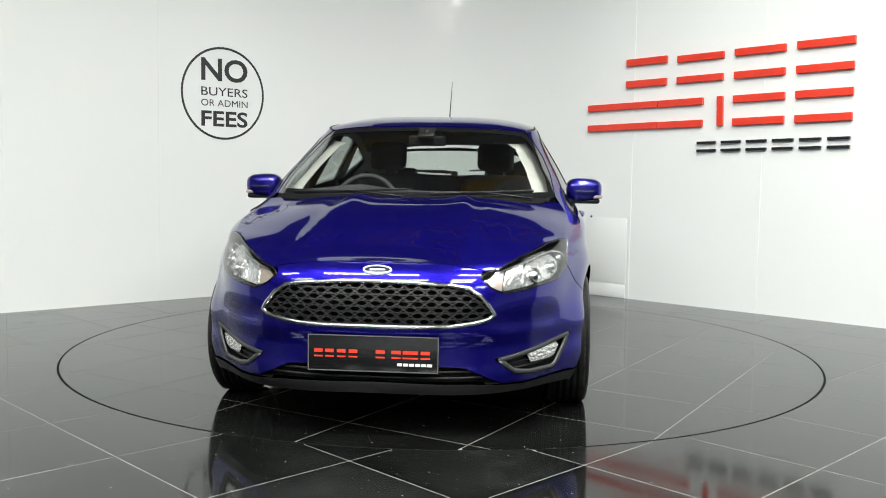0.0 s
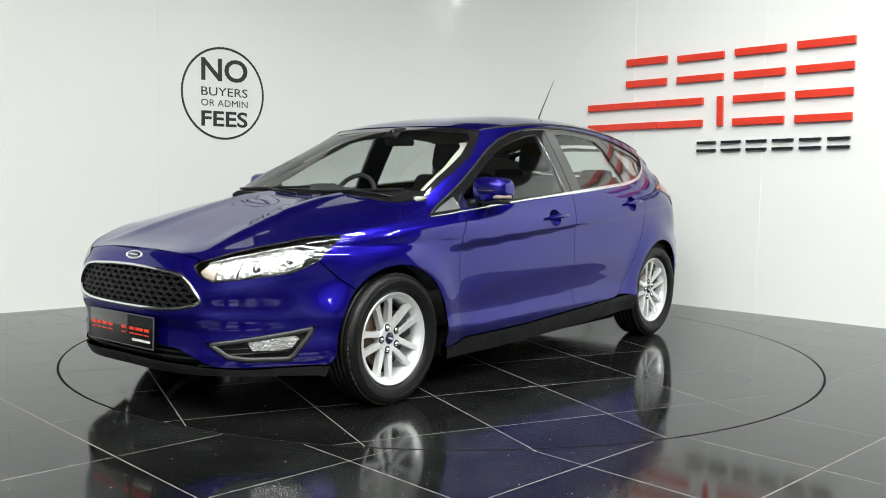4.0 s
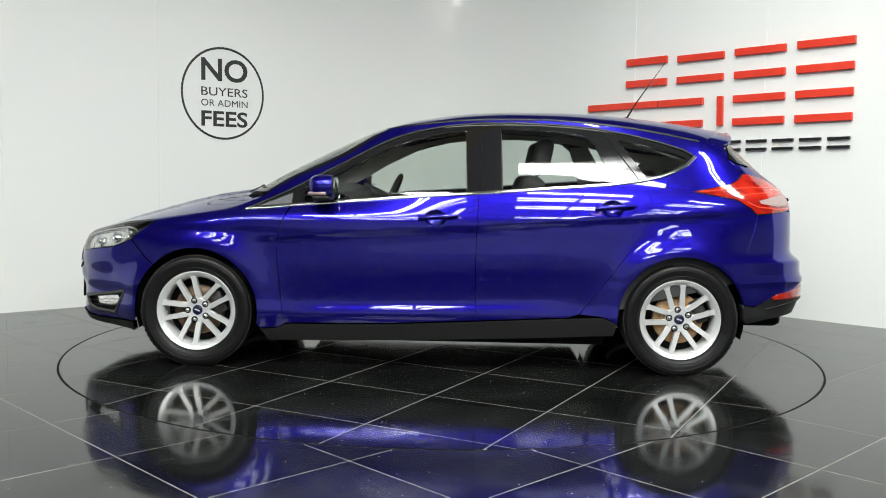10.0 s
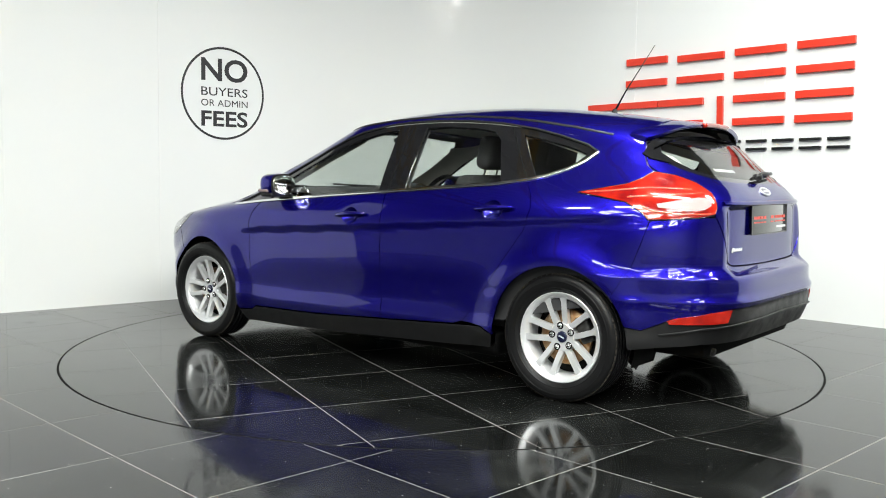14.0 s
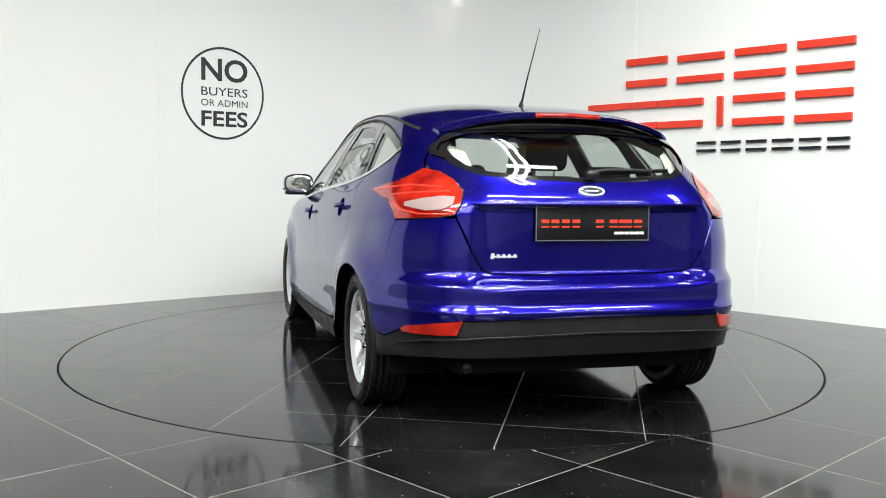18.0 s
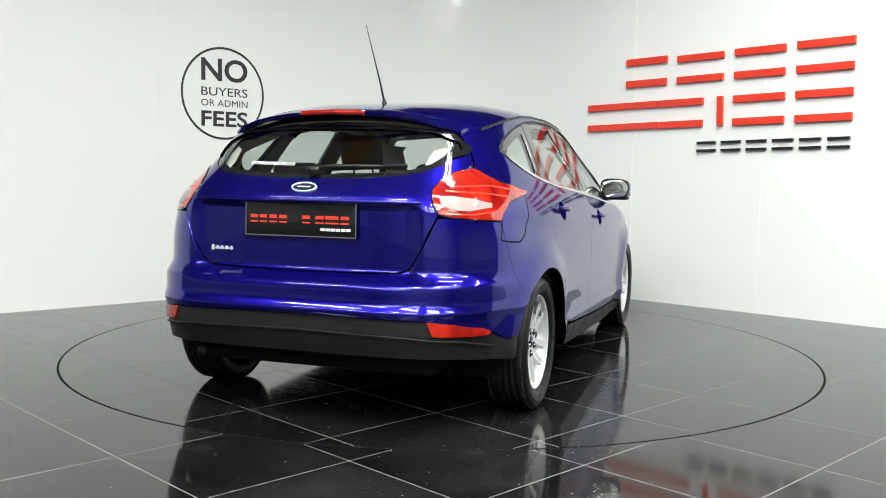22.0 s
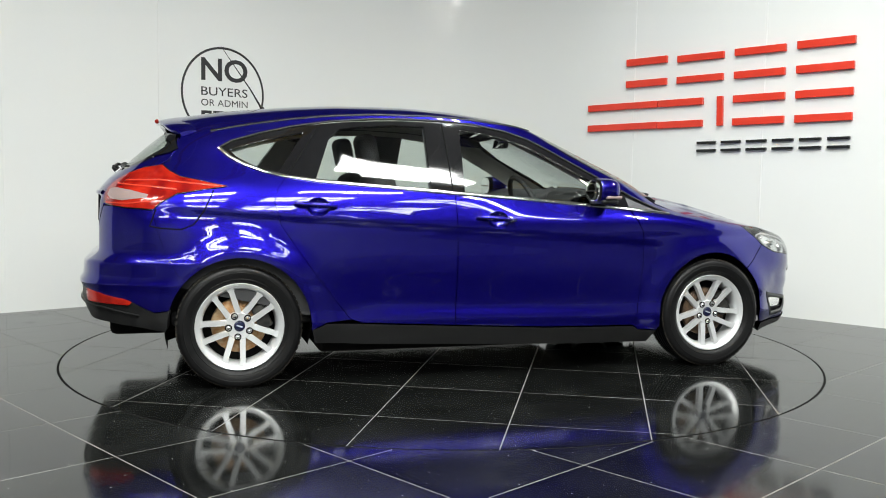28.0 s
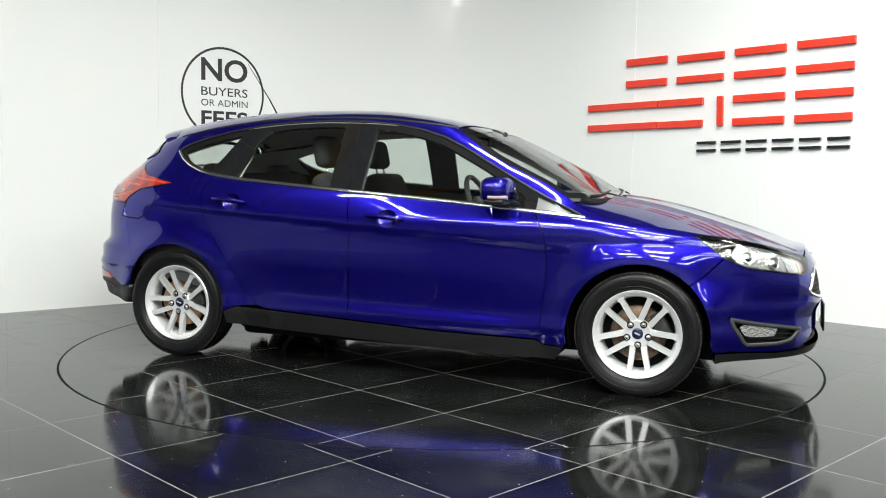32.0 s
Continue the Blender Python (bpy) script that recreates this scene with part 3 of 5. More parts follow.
def inset(loop, dist):
    """Moves an outline inward by dist metres on the skin."""
    if not dist:
        return loop
    lp = np.array(loop)
    p = skin(lp[:, 0], lp[:, 1])
    scale = np.linalg.norm(skin(lp[:, 0] + 1e-3, lp[:, 1]) - p, axis=1) / 1e-3
    scale_z = np.linalg.norm(skin(lp[:, 0], lp[:, 1] + 1e-3) - p, axis=1) / 1e-3
    area = 0.5 * np.sum(lp[:, 0] * np.roll(lp[:, 1], -1) - np.roll(lp[:, 0], -1) * lp[:, 1])
    sg = 1 if area > 0 else -1
    nx, pv = np.roll(lp, -1, 0), np.roll(lp, 1, 0)

    def unit(d):
        d = np.stack([d[:, 0] * scale, d[:, 1] * scale_z], 1)
        return d / np.maximum(np.linalg.norm(d, axis=1, keepdims=True), 1e-9)
    d1, d2 = unit(lp - pv), unit(nx - lp)
    n1, n2 = np.stack([-d1[:, 1], d1[:, 0]], 1), np.stack([-d2[:, 1], d2[:, 0]], 1)
    n = n1 + n2
    n = n / np.maximum(np.linalg.norm(n, axis=1, keepdims=True), 1e-6)
    k = np.clip(1 / np.maximum((n * n1).sum(1), 0.3), 1, 3)
    off = n * (sg * dist * k)[:, None]
    return [(t + o[0] / s, z + o[1] / sz) for (t, z), o, s, sz in zip(loop, off, scale, scale_z)]


STEP = 0.018
_base = np.linspace(0, TAU, 4001)
_len = np.concatenate([[0], np.cumsum(np.linalg.norm(np.diff(skin(_base, np.full(4001, 0.6)), axis=0), axis=1))])
GRID_T = np.interp(np.arange(0, _len[-1], STEP), _len, _base)
GRID_T = np.concatenate([GRID_T[GRID_T > math.pi] - TAU, GRID_T])
GRID_Z = np.arange(0.13, 1.45, STEP)


def panel(name, loops, material, parent, label="", gap=0.0014, push=0.0, rim=0.012, curve=None):
    """A sheet of the skin inside loops[0] and outside the other loops, with turned-in edges. curve: extra outward push by angle and height."""
    loops = [inset(loops[0], gap)] + [inset(lp, -gap) for lp in loops[1:]]
    allp = np.array([p for lp in loops for p in lp])
    t0, z0 = allp.min(0)
    t1, z1 = allp.max(0)
    gt, gz = np.meshgrid(GRID_T[(GRID_T > t0) & (GRID_T < t1)], GRID_Z[(GRID_Z > z0) & (GRID_Z < z1)])
    gt, gz = gt.ravel(), gz.ravel()
    ok = inside(gt, gz, loops[0])
    for lp in loops[1:]:
        ok &= ~inside(gt, gz, lp)
    gt, gz = gt[ok], gz[ok]
    if len(gt):
        g3, b3 = skin(gt, gz), skin(allp[:, 0], allp[:, 1])
        far = np.array([np.min(np.sum((b3 - q) ** 2, 1)) for q in g3]) > (STEP * 0.5) ** 2
        gt, gz = gt[far], gz[far]
    pts, tris = fill_2d(loops, list(zip(gt, gz)))
    th, z = pts[:, 0], pts[:, 1]
    extra = curve(th, z) if curve else 0.0
    pos, nor = skin(th, z), skin_normal(th, z)
    pos = pos + nor * (np.reshape(extra, (-1, 1)) + push if curve else push)
    if curve:
        nor = None
    faces = []
    for a, b, c in tris:
        ccw = (pts[b][0] - pts[a][0]) * (pts[c][1] - pts[a][1]) - (pts[b][1] - pts[a][1]) * (pts[c][0] - pts[a][0]) > 0
        faces.append((a, b, c) if ccw else (a, c, b))
    verts = [tuple(p) for p in pos]
    nors = [tuple(p) for p in nor] if nor is not None else None
    if rim:
        for lp in loops:
            la = np.array(lp)
            p, n = skin(la[:, 0], la[:, 1]), skin_normal(la[:, 0], la[:, 1])
            ex = curve(la[:, 0], la[:, 1]) if curve else np.zeros(len(la))
            k, m = len(verts), len(lp)
            verts += [tuple(q) for q in p + n * (push + ex)[:, None]] + [tuple(q) for q in p + n * (push - rim + 0 * ex)[:, None]]
            if nors is not None:
                d = np.roll(p, -1, 0) - np.roll(p, 1, 0)
                o = np.cross(d, n)
                o /= np.maximum(np.linalg.norm(o, axis=1, keepdims=True), 1e-9)
                area = 0.5 * np.sum(la[:, 0] * np.roll(la[:, 1], -1) - np.roll(la[:, 0], -1) * la[:, 1])
                sg = (1 if area > 0 else -1) * (1 if lp is loops[0] else -1)
                nors += [tuple(q) for q in (o * sg + n) / 1.414] + [tuple(q) for q in o * sg]
            faces += [(k + i, k + m + i, k + m + (i + 1) % m, k + (i + 1) % m) for i in range(m)]
    return mesh_part(name, verts, faces, material, parent, label, nors)


def pair(name, loops, material, parent, label="", **more):
    """The same panel on the left and on the right side."""
    return (panel(name, loops, material, parent, label, **more), panel(name, [mirrored(lp) for lp in loops], material, parent, label, **more))


def skin_strip(points, width, thick, closed=False, push=0.0):
    """A low moulding along angles and heights on the skin; its section is a flat arch."""
    lp = np.array(points)
    p, n = skin(lp[:, 0], lp[:, 1]), skin_normal(lp[:, 0], lp[:, 1])
    d = (np.roll(p, -1, 0) - np.roll(p, 1, 0)) if closed else np.gradient(p, axis=0)
    o = np.cross(n, d)
    o /= np.maximum(np.linalg.norm(o, axis=1, keepdims=True), 1e-9)
    sec = [(-0.5, -0.3), (-0.46, 0.5), (-0.25, 0.95), (0.0, 1.0), (0.25, 0.95), (0.46, 0.5), (0.5, -0.3)]
    verts, faces, m = [], [], len(sec)
    for q, nn, oo in zip(p, n, o):
        verts += [tuple(q + oo * a * width + nn * (b * thick + push)) for a, b in sec]
    k = len(p)
    for i in range(k if closed else k - 1):
        j = (i + 1) % k
        faces += [(i * m + s, i * m + s + 1, j * m + s + 1, j * m + s) for s in range(m - 1)]
    bm = bmesh.new()
    vs = [bm.verts.new(v) for v in verts]
    for f in faces:
        bm.faces.new([vs[i] for i in f])
    bmesh.ops.recalc_face_normals(bm, faces=bm.faces)
    return bm


def S(x, z):
    """A corner on the left side."""
    w = float(smooth01((abs(x) - 1.3) / 0.7))
    return ("S", x, (1 - w) * (z - (0.013 if z < 1.2 else 0.010)) + w * z * 0.969)


def F(y, z):
    """A corner on the front."""
    return ("F", y * 0.968, z * 0.969) if z < 0.9 else ("F", y, z - 0.013)


def R(y, z):
    """A corner on the rear."""
    return ("R", y * 0.974, z * 0.97)


def on(kind, v, z):
    """A corner on the left side (S), the front (F) or the rear (R), just as given."""
    return (kind, v, z)


def arch(xw, a0, a1, n=16, r=ARCH_R):
    """Side points round a wheel opening, degrees from the front."""
    return [("S", xw + r * math.cos(radians(a)), WHEEL_R + r * math.sin(radians(a))) for a in np.linspace(a0, a1, n)]


# ---- outlines of the car's panels, left side ----
BELT = [(1.05, 0.888), (0.92, 0.899), (0.794, 0.913), (0.5, 0.938), (0.2, 0.963), (-0.223, 0.993), (-0.6, 1.022), (-0.923, 1.047), (-1.094, 1.07), (-1.2, 1.093), (-1.29, 1.125), (-1.36, 1.162), (-1.414, 1.208)]
DLO_TOP = [(-1.414, 1.208), (-1.35, 1.243), (-1.2, 1.287), (-1.049, 1.323), (-0.85, 1.355), (-0.639, 1.374), (-0.43, 1.38), (-0.225, 1.376), (-0.05, 1.36), (0.123, 1.328), (0.25, 1.288), (0.372, 1.231), (0.5, 1.164), (0.617, 1.101), (0.84, 0.983), (1.05, 0.888)]
ROOF_EDGE = [(0.2, 1.359), (0.08, 1.372), (-0.1, 1.39), (-0.3, 1.4), (-0.6, 1.4), (-0.85, 1.385), (-1.05, 1.362), (-1.25, 1.331), (-1.45, 1.296), (-1.6, 1.266)]
HOOD_EDGE = [on("F", 0.44, 0.697), on("F", 0.494, 0.7125), on("F", 0.551, 0.7395), on("S", 1.85, 0.7665), on("S", 1.74, 0.7895), on("S", 1.64, 0.8005), on("S", 1.5, 0.822), S(1.3, 0.862), S(1.12, 0.9), S(0.98, 0.953)]
SCREEN_EDGE = [F(0.735, 0.985), F(0.712, 1.1), F(0.672, 1.2), F(0.61, 1.3), F(0.568, 1.345)]
LAMP_LOW = [on("F", 0.412, 0.668), on("F", 0.455, 0.628), on("F", 0.51, 0.604), on("F", 0.59, 0.615), on("F", 0.667, 0.629), on("S", 1.835, 0.642), on("S", 1.767, 0.668), on("S", 1.716, 0.69), on("S", 1.66, 0.738)]
LAMP_TIP = on("S", 1.573, 0.798)
LAMP_TOP = [on("S", 1.64, 0.798), on("S", 1.74, 0.787), on("S", 1.85, 0.764), on("F", 0.551, 0.737), on("F", 0.494, 0.71), on("F", 0.436, 0.69)]
TAIL = [on(*p) for p in (("S", -1.38, 1.003), ("S", -1.5, 1.027), ("S", -1.6, 1.047), ("S", -1.65, 1.073), ("S", -1.685, 1.104), ("R", 0.606, 1.088), ("R", 0.57, 1.055), ("R", 0.553, 1.008), ("R", 0.572, 0.957), ("R", 0.598, 0.915), ("R", 0.65, 0.902),
                        ("S", -1.85, 0.893), ("S", -1.73, 0.886), ("S", -1.70, 0.917), ("S", -1.62, 0.963), ("S", -1.5, 0.985))]
GRILLE = [F(0, 0.676), F(0.16, 0.673), F(0.309, 0.664), F(0.385, 0.652), F(0.435, 0.618), F(0.47, 0.575), F(0.492, 0.54), F(0.465, 0.519), F(0.40, 0.503), F(0.30, 0.491), F(0.15, 0.487), F(0, 0.486)]
FOG = [F(0.488, 0.352), F(0.60, 0.372), F(0.70, 0.393), F(0.815, 0.425), F(0.795, 0.36), F(0.755, 0.285), F(0.735, 0.266), F(0.63, 0.268), F(0.57, 0.282)]


def outside(points):
    return [S(x, z) for x, z in points]


def build_body(car):
    lamp = outline(LAMP_LOW + [LAMP_TIP] + LAMP_TOP)
    fog = outline(FOG)
    grille = both(GRILLE)
    # front bumper and nose
    half = [on("F", 0, 0.724), on("F", 0.2, 0.722), on("F", 0.3, 0.716), on("F", 0.42, 0.697)] + LAMP_LOW[:8]
    half += [on("S", 1.63, 0.604)] + arch(WHEEL_X, 46, -6, 10) + [S(1.69, 0.246), F(0.80, 0.247), F(0.62, 0.238), F(0.52, 0.246), F(0.44, 0.285), F(0.37, 0.318), F(0.2, 0.332), F(0, 0.335)]
    panel("front_bumper", [both(half), grille, fog, mirrored(fog)], PAINT, car, "deep blue bumper cover")
    # fenders
    hood = HOOD_EDGE[5:]
    fender = hood + [S(1.05, 0.89), S(0.92, 0.899), S(0.80, 0.912), S(0.862, 0.79), S(0.873, 0.626), S(0.842, 0.33), S(0.825, 0.268), S(0.86, 0.245), S(0.965, 0.238)]
    fender += arch(WHEEL_X, 190, 46.3, 18) + [on("S", 1.628, 0.606), on("S", 1.714, 0.692), on("S", 1.658, 0.74), on("S", 1.57, 0.8)]
    pair("fender", [outline(fender)], PAINT, car)
    # doors
    front_door = [S(x, z) for x, z in BELT[2:6]] + [S(-0.212, 0.75), S(-0.211, 0.5), S(-0.22, 0.303), S(0.3, 0.277), S(0.825, 0.268), S(0.842, 0.33), S(0.873, 0.626), S(0.862, 0.79)]
    pair("front_door", [outline(front_door), ellipse_loop(*HANDLES["front_door"], 0.058, 0.046)], PAINT, car, gap=0.002)
    rear_door = [S(x, z) for x, z in BELT[5:9]] + [S(-1.14, 1.0), S(-1.156, 0.94), S(-1.126, 0.828), S(-1.05, 0.715), S(-0.956, 0.581), S(-0.86, 0.455), S(-0.775, 0.35), S(-0.72, 0.33), S(-0.22, 0.303), S(-0.211, 0.5), S(-0.212, 0.75)]
    pair("rear_door", [outline(rear_door), ellipse_loop(*HANDLES["rear_door"], 0.058, 0.046)], PAINT, car, gap=0.002)
    # body side: screen pillar, roof rail, rear quarter
    bs = [S(1.05, 0.89), S(0.98, 0.953)] + SCREEN_EDGE + outside(ROOF_EDGE) + [R(0.635, 1.22), on("R", 0.645, 1.135), on("S", -1.683, 1.108), on("S", -1.648, 1.077), on("S", -1.6, 1.051), on("S", -1.5, 1.031), on("S", -1.374, 1.003), on("S", -1.5, 0.981), on("S", -1.622, 0.959), on("S", -1.702, 0.914), on("S", -1.735, 0.882)]
    bs += [S(-1.71, 0.80), S(-1.67, 0.68), S(-1.60, 0.55)] + arch(-WHEEL_X, 140, -3, 20) + [S(-0.90, 0.338), S(-0.775, 0.348)]
    bs += [S(-0.86, 0.455), S(-0.956, 0.581), S(-1.05, 0.715), S(-1.126, 0.828), S(-1.156, 0.94), S(-1.14, 1.0)] + outside(BELT[8:-1]) + outside(DLO_TOP[:-1])
    pair("body_side", [outline(bs)], PAINT, car, gap=0.0005)
    # black window surround and the panes
    panes = {"front_quarter_glass": [S(1.0, 0.906), S(0.80, 0.985), S(0.80, 0.925)],
             "front_door_glass": [S(0.735, 0.93), S(0.735, 0.985), S(0.62, 1.055), S(0.5, 1.124), S(0.372, 1.19), S(0.25, 1.247), S(0.123, 1.287), S(-0.02, 1.32), S(-0.145, 1.335), S(-0.165, 1.0), S(0.2, 0.977)],
             "rear_door_glass": [S(-0.345, 1.017), S(-0.34, 1.345), S(-0.5, 1.347), S(-0.68, 1.336), S(-0.80, 1.318), S(-0.86, 1.27), S(-0.945, 1.062), S(-0.6, 1.036)],
             "rear_quarter_glass": [S(-1.13, 1.092), S(-1.06, 1.19), S(-0.985, 1.297), S(-1.12, 1.27), S(-1.26, 1.235), S(-1.365, 1.2), S(-1.33, 1.165), S(-1.26, 1.127), S(-1.2, 1.108)]}
    loops = {k: outline(v) for k, v in panes.items()}
    dlo = outline(outside(BELT[:-1]) + outside(DLO_TOP[:-1]))
    pair("window_surround", [dlo, *loops.values()], GLOSS_BLACK, car, "gloss black window frame", push=-0.004, gap=0.0, rim=0.02)
    # the black front quarter pane is coloured grey for the ceiling reflected in it
    for k, lp in loops.items():
        for ob in pair(k, [lp], GLASS if "quarter_glass" not in k or "rear" in k else SHINY_GREY, car, "", push=-0.009, gap=-0.004, rim=0):
            ob.visible_shadow = False
    # door pillar shut line between the windows
    for sg in (1, -1):
        lp = [(sg * t, z) for t, z in outline([S(-0.23, 0.997), S(-0.24, 1.372)], False)]
        part("pillar_gap", skin_strip(lp, 0.006, 0.001, push=-0.004), LINER, car)
        lp = [(sg * t, z) for t, z in outline([S(-1.094, 1.07), S(-1.0, 1.2), S(-0.93, 1.3), S(-0.9, 1.343)], False)]
        part("pillar_gap", skin_strip(lp, 0.006, 0.001, push=-0.004), LINER, car)
        lp = [(sg * t, z) for t, z in outline(outside(BELT), False)]
        part("belt_moulding", skin_strip(lp, 0.021, 0.007), CHROME, car, "bright chrome strip")
        lp = [(sg * t, z) for t, z in outline(outside(DLO_TOP), False)]
        part("frame_seal", skin_strip(lp, 0.012, 0.004), BLACK_TRIM, car, "black rubber seal")
    # sills
    sill = [S(0.965, 0.236), S(0.86, 0.243), S(0.825, 0.264), S(0.3, 0.273), S(-0.207, 0.299), S(-0.72, 0.326), S(-0.90, 0.334), S(-0.975, 0.305), S(-0.96, 0.236), S(-0.7, 0.217), S(0.0, 0.188), S(0.5, 0.172), S(0.92, 0.168)]
    pair("sill", [outline(sill)], BLACK_TRIM, car, "matt black plastic sill", push=0.004, rim=0.04)
    # windscreen
    scr = both([F(0, 0.975), F(0.4, 0.977), *SCREEN_EDGE, F(0.4, 1.362), F(0, 1.372)])
    clear = both([F(0, 1.0), F(0.4, 1.002), F(0.703, 1.01), F(0.682, 1.1), F(0.642, 1.2), F(0.585, 1.29), F(0.545, 1.32), F(0.3, 1.338), F(0, 1.343)])
    panel("windscreen_border", [scr, clear], GLOSS_BLACK, car, "black printed screen border", push=-0.003, gap=0.0, rim=0.004)
    ob = panel("windscreen", [clear], SCREEN, car, "clear laminated glass", push=-0.004, gap=-0.006, rim=0)
    ob.visible_shadow = False
    # headlamps
    for sg in (1, -1):
        lp = lamp if sg > 0 else mirrored(lamp)
        hl = panel("headlamp", [lp], LENS, car, "clear swept headlamp lens", push=0.002, rim=0.004)
        hl.visible_shadow = False
        panel("lamp_bowl", [lp], GLOSS_BLACK, hl, "black lamp housing", push=-0.045, gap=0.003, rim=-0.044)
    # tailgate
    gate = both([R(0, 1.335), R(0.3, 1.322), R(0.5, 1.29), R(0.60, 1.262), R(0.632, 1.22), on("R", 0.641, 1.133), on("R", 0.64, 1.105), on("R", 0.602, 1.091), on("R", 0.566, 1.057), on("R", 0.549, 1.008), on("R", 0.568, 0.956), on("R", 0.594, 0.912), on("R", 0.59, 0.898), R(0.545, 0.79), R(0.495, 0.712), R(0.45, 0.695), R(0.3, 0.69), R(0, 0.687)], True)
    rear_glass = both([on("R", y, z) for y, z in ((0, 1.288), (0.3, 1.283), (0.48, 1.27), (0.565, 1.242), (0.603, 1.2), (0.592, 1.158), (0.555, 1.118), (0.505, 1.092), (0.43, 1.072), (0.25, 1.058), (0, 1.053))], True)
    panel("tailgate", [gate, rear_glass], PAINT, car, "deep blue tailgate")
    clear = both([on("R", y, z) for y, z in ((0, 1.278), (0.3, 1.273), (0.45, 1.26), (0.53, 1.232), (0.557, 1.198), (0.54, 1.157), (0.505, 1.122), (0.44, 1.098), (0.25, 1.08), (0, 1.074))], True)
    panel("rear_window_border", [rear_glass, clear], GLOSS_BLACK, car, "black printed rear window border", push=-0.003, gap=0.001, rim=0.01)
    ob = panel("rear_window", [clear], GLASS, car, "tinted rear window", push=-0.004, gap=-0.006, rim=0)
    ob.visible_shadow = False
    # tail lamps
    tail = outline(TAIL)
    pair("tail_lamp", [tail], RED_LENS, car, "red wrap-round tail lamp lens", push=0.004, rim=0.02)
    inner = outline([on("R", y, z) for y, z in ((0.585, 0.985), (0.63, 0.988), (0.7, 0.976), (0.755, 0.958), (0.76, 0.94), (0.7, 0.925), (0.64, 0.932), (0.6, 0.952))])
    pair("reverse_lamp", [inner], WHITE_LENS, car, "clear reversing lamp", push=0.0055, rim=0.003)
    # rear bumper and its black lower part
    rb = both([R(0, 0.682), R(0.3, 0.684), R(0.455, 0.689), R(0.503, 0.708), R(0.552, 0.787), on("R", 0.596, 0.898), on("R", 0.65, 0.898), on("S", -1.85, 0.889), on("S", -1.738, 0.88), S(-1.711, 0.80), S(-1.671, 0.68), S(-1.601, 0.551)] + arch(-WHEEL_X, 140.3, 165, 5) + [S(-1.73, 0.40), R(0.80, 0.457), R(0.70, 0.489), R(0.6, 0.505), R(0.3, 0.511), R(0, 0.513)], True)
    panel("rear_bumper", [rb], PAINT, car, "deep blue bumper cover", gap=0.0008)
    df = both([R(0, 0.509), R(0.3, 0.507), R(0.6, 0.501), R(0.70, 0.485), R(0.80, 0.453), S(-1.73, 0.396)] + arch(-WHEEL_X, 165.5, 180, 3) + [S(-1.68, 0.30), S(-1.80, 0.318), R(0.7, 0.335), R(0.5, 0.338), R(0, 0.338)], True)
    panel("diffuser", [df], BLACK_TRIM, car, "matt black plastic lower bumper", push=-0.004, rim=0.05)
    lp = both([R(0, 0.448), R(0.5, 0.438), R(0.72, 0.418), S(-1.80, 0.385), S(-1.80, 0.377), R(0.72, 0.409), R(0.5, 0.429), R(0, 0.439)], True)
    panel("diffuser_ledge", [lp], BLACK_TRIM, car, push=0.006, rim=0.012)
    rf = outline([R(0.598, 0.503), R(0.70, 0.49), R(0.79, 0.465), R(0.808, 0.448), R(0.80, 0.432), R(0.66, 0.438), R(0.62, 0.441)])
    pair("reflector", [rf], RED_LENS, car, "red rear reflector", push=0.006, rim=0.01)
    # chin lip and lower intake
    lip = both([F(0, 0.262), F(0.4, 0.255), F(0.52, 0.243), F(0.62, 0.235), F(0.80, 0.243), S(1.69, 0.243), S(1.69, 0.19), F(0.80, 0.195), F(0.5, 0.205), F(0, 0.212)])
    panel("chin_lip", [lip], BLACK_TRIM, car, "matt black plastic chin", push=0.006, rim=0.03)
    intake = both([F(0, 0.337), F(0.2, 0.334), F(0.37, 0.32), F(0.44, 0.287), F(0.52, 0.248), F(0.4, 0.252), F(0, 0.26)])
    panel("lower_intake", [intake], LINER, car, "dark lower air intake", push=-0.03, gap=-0.002, rim=-0.03)


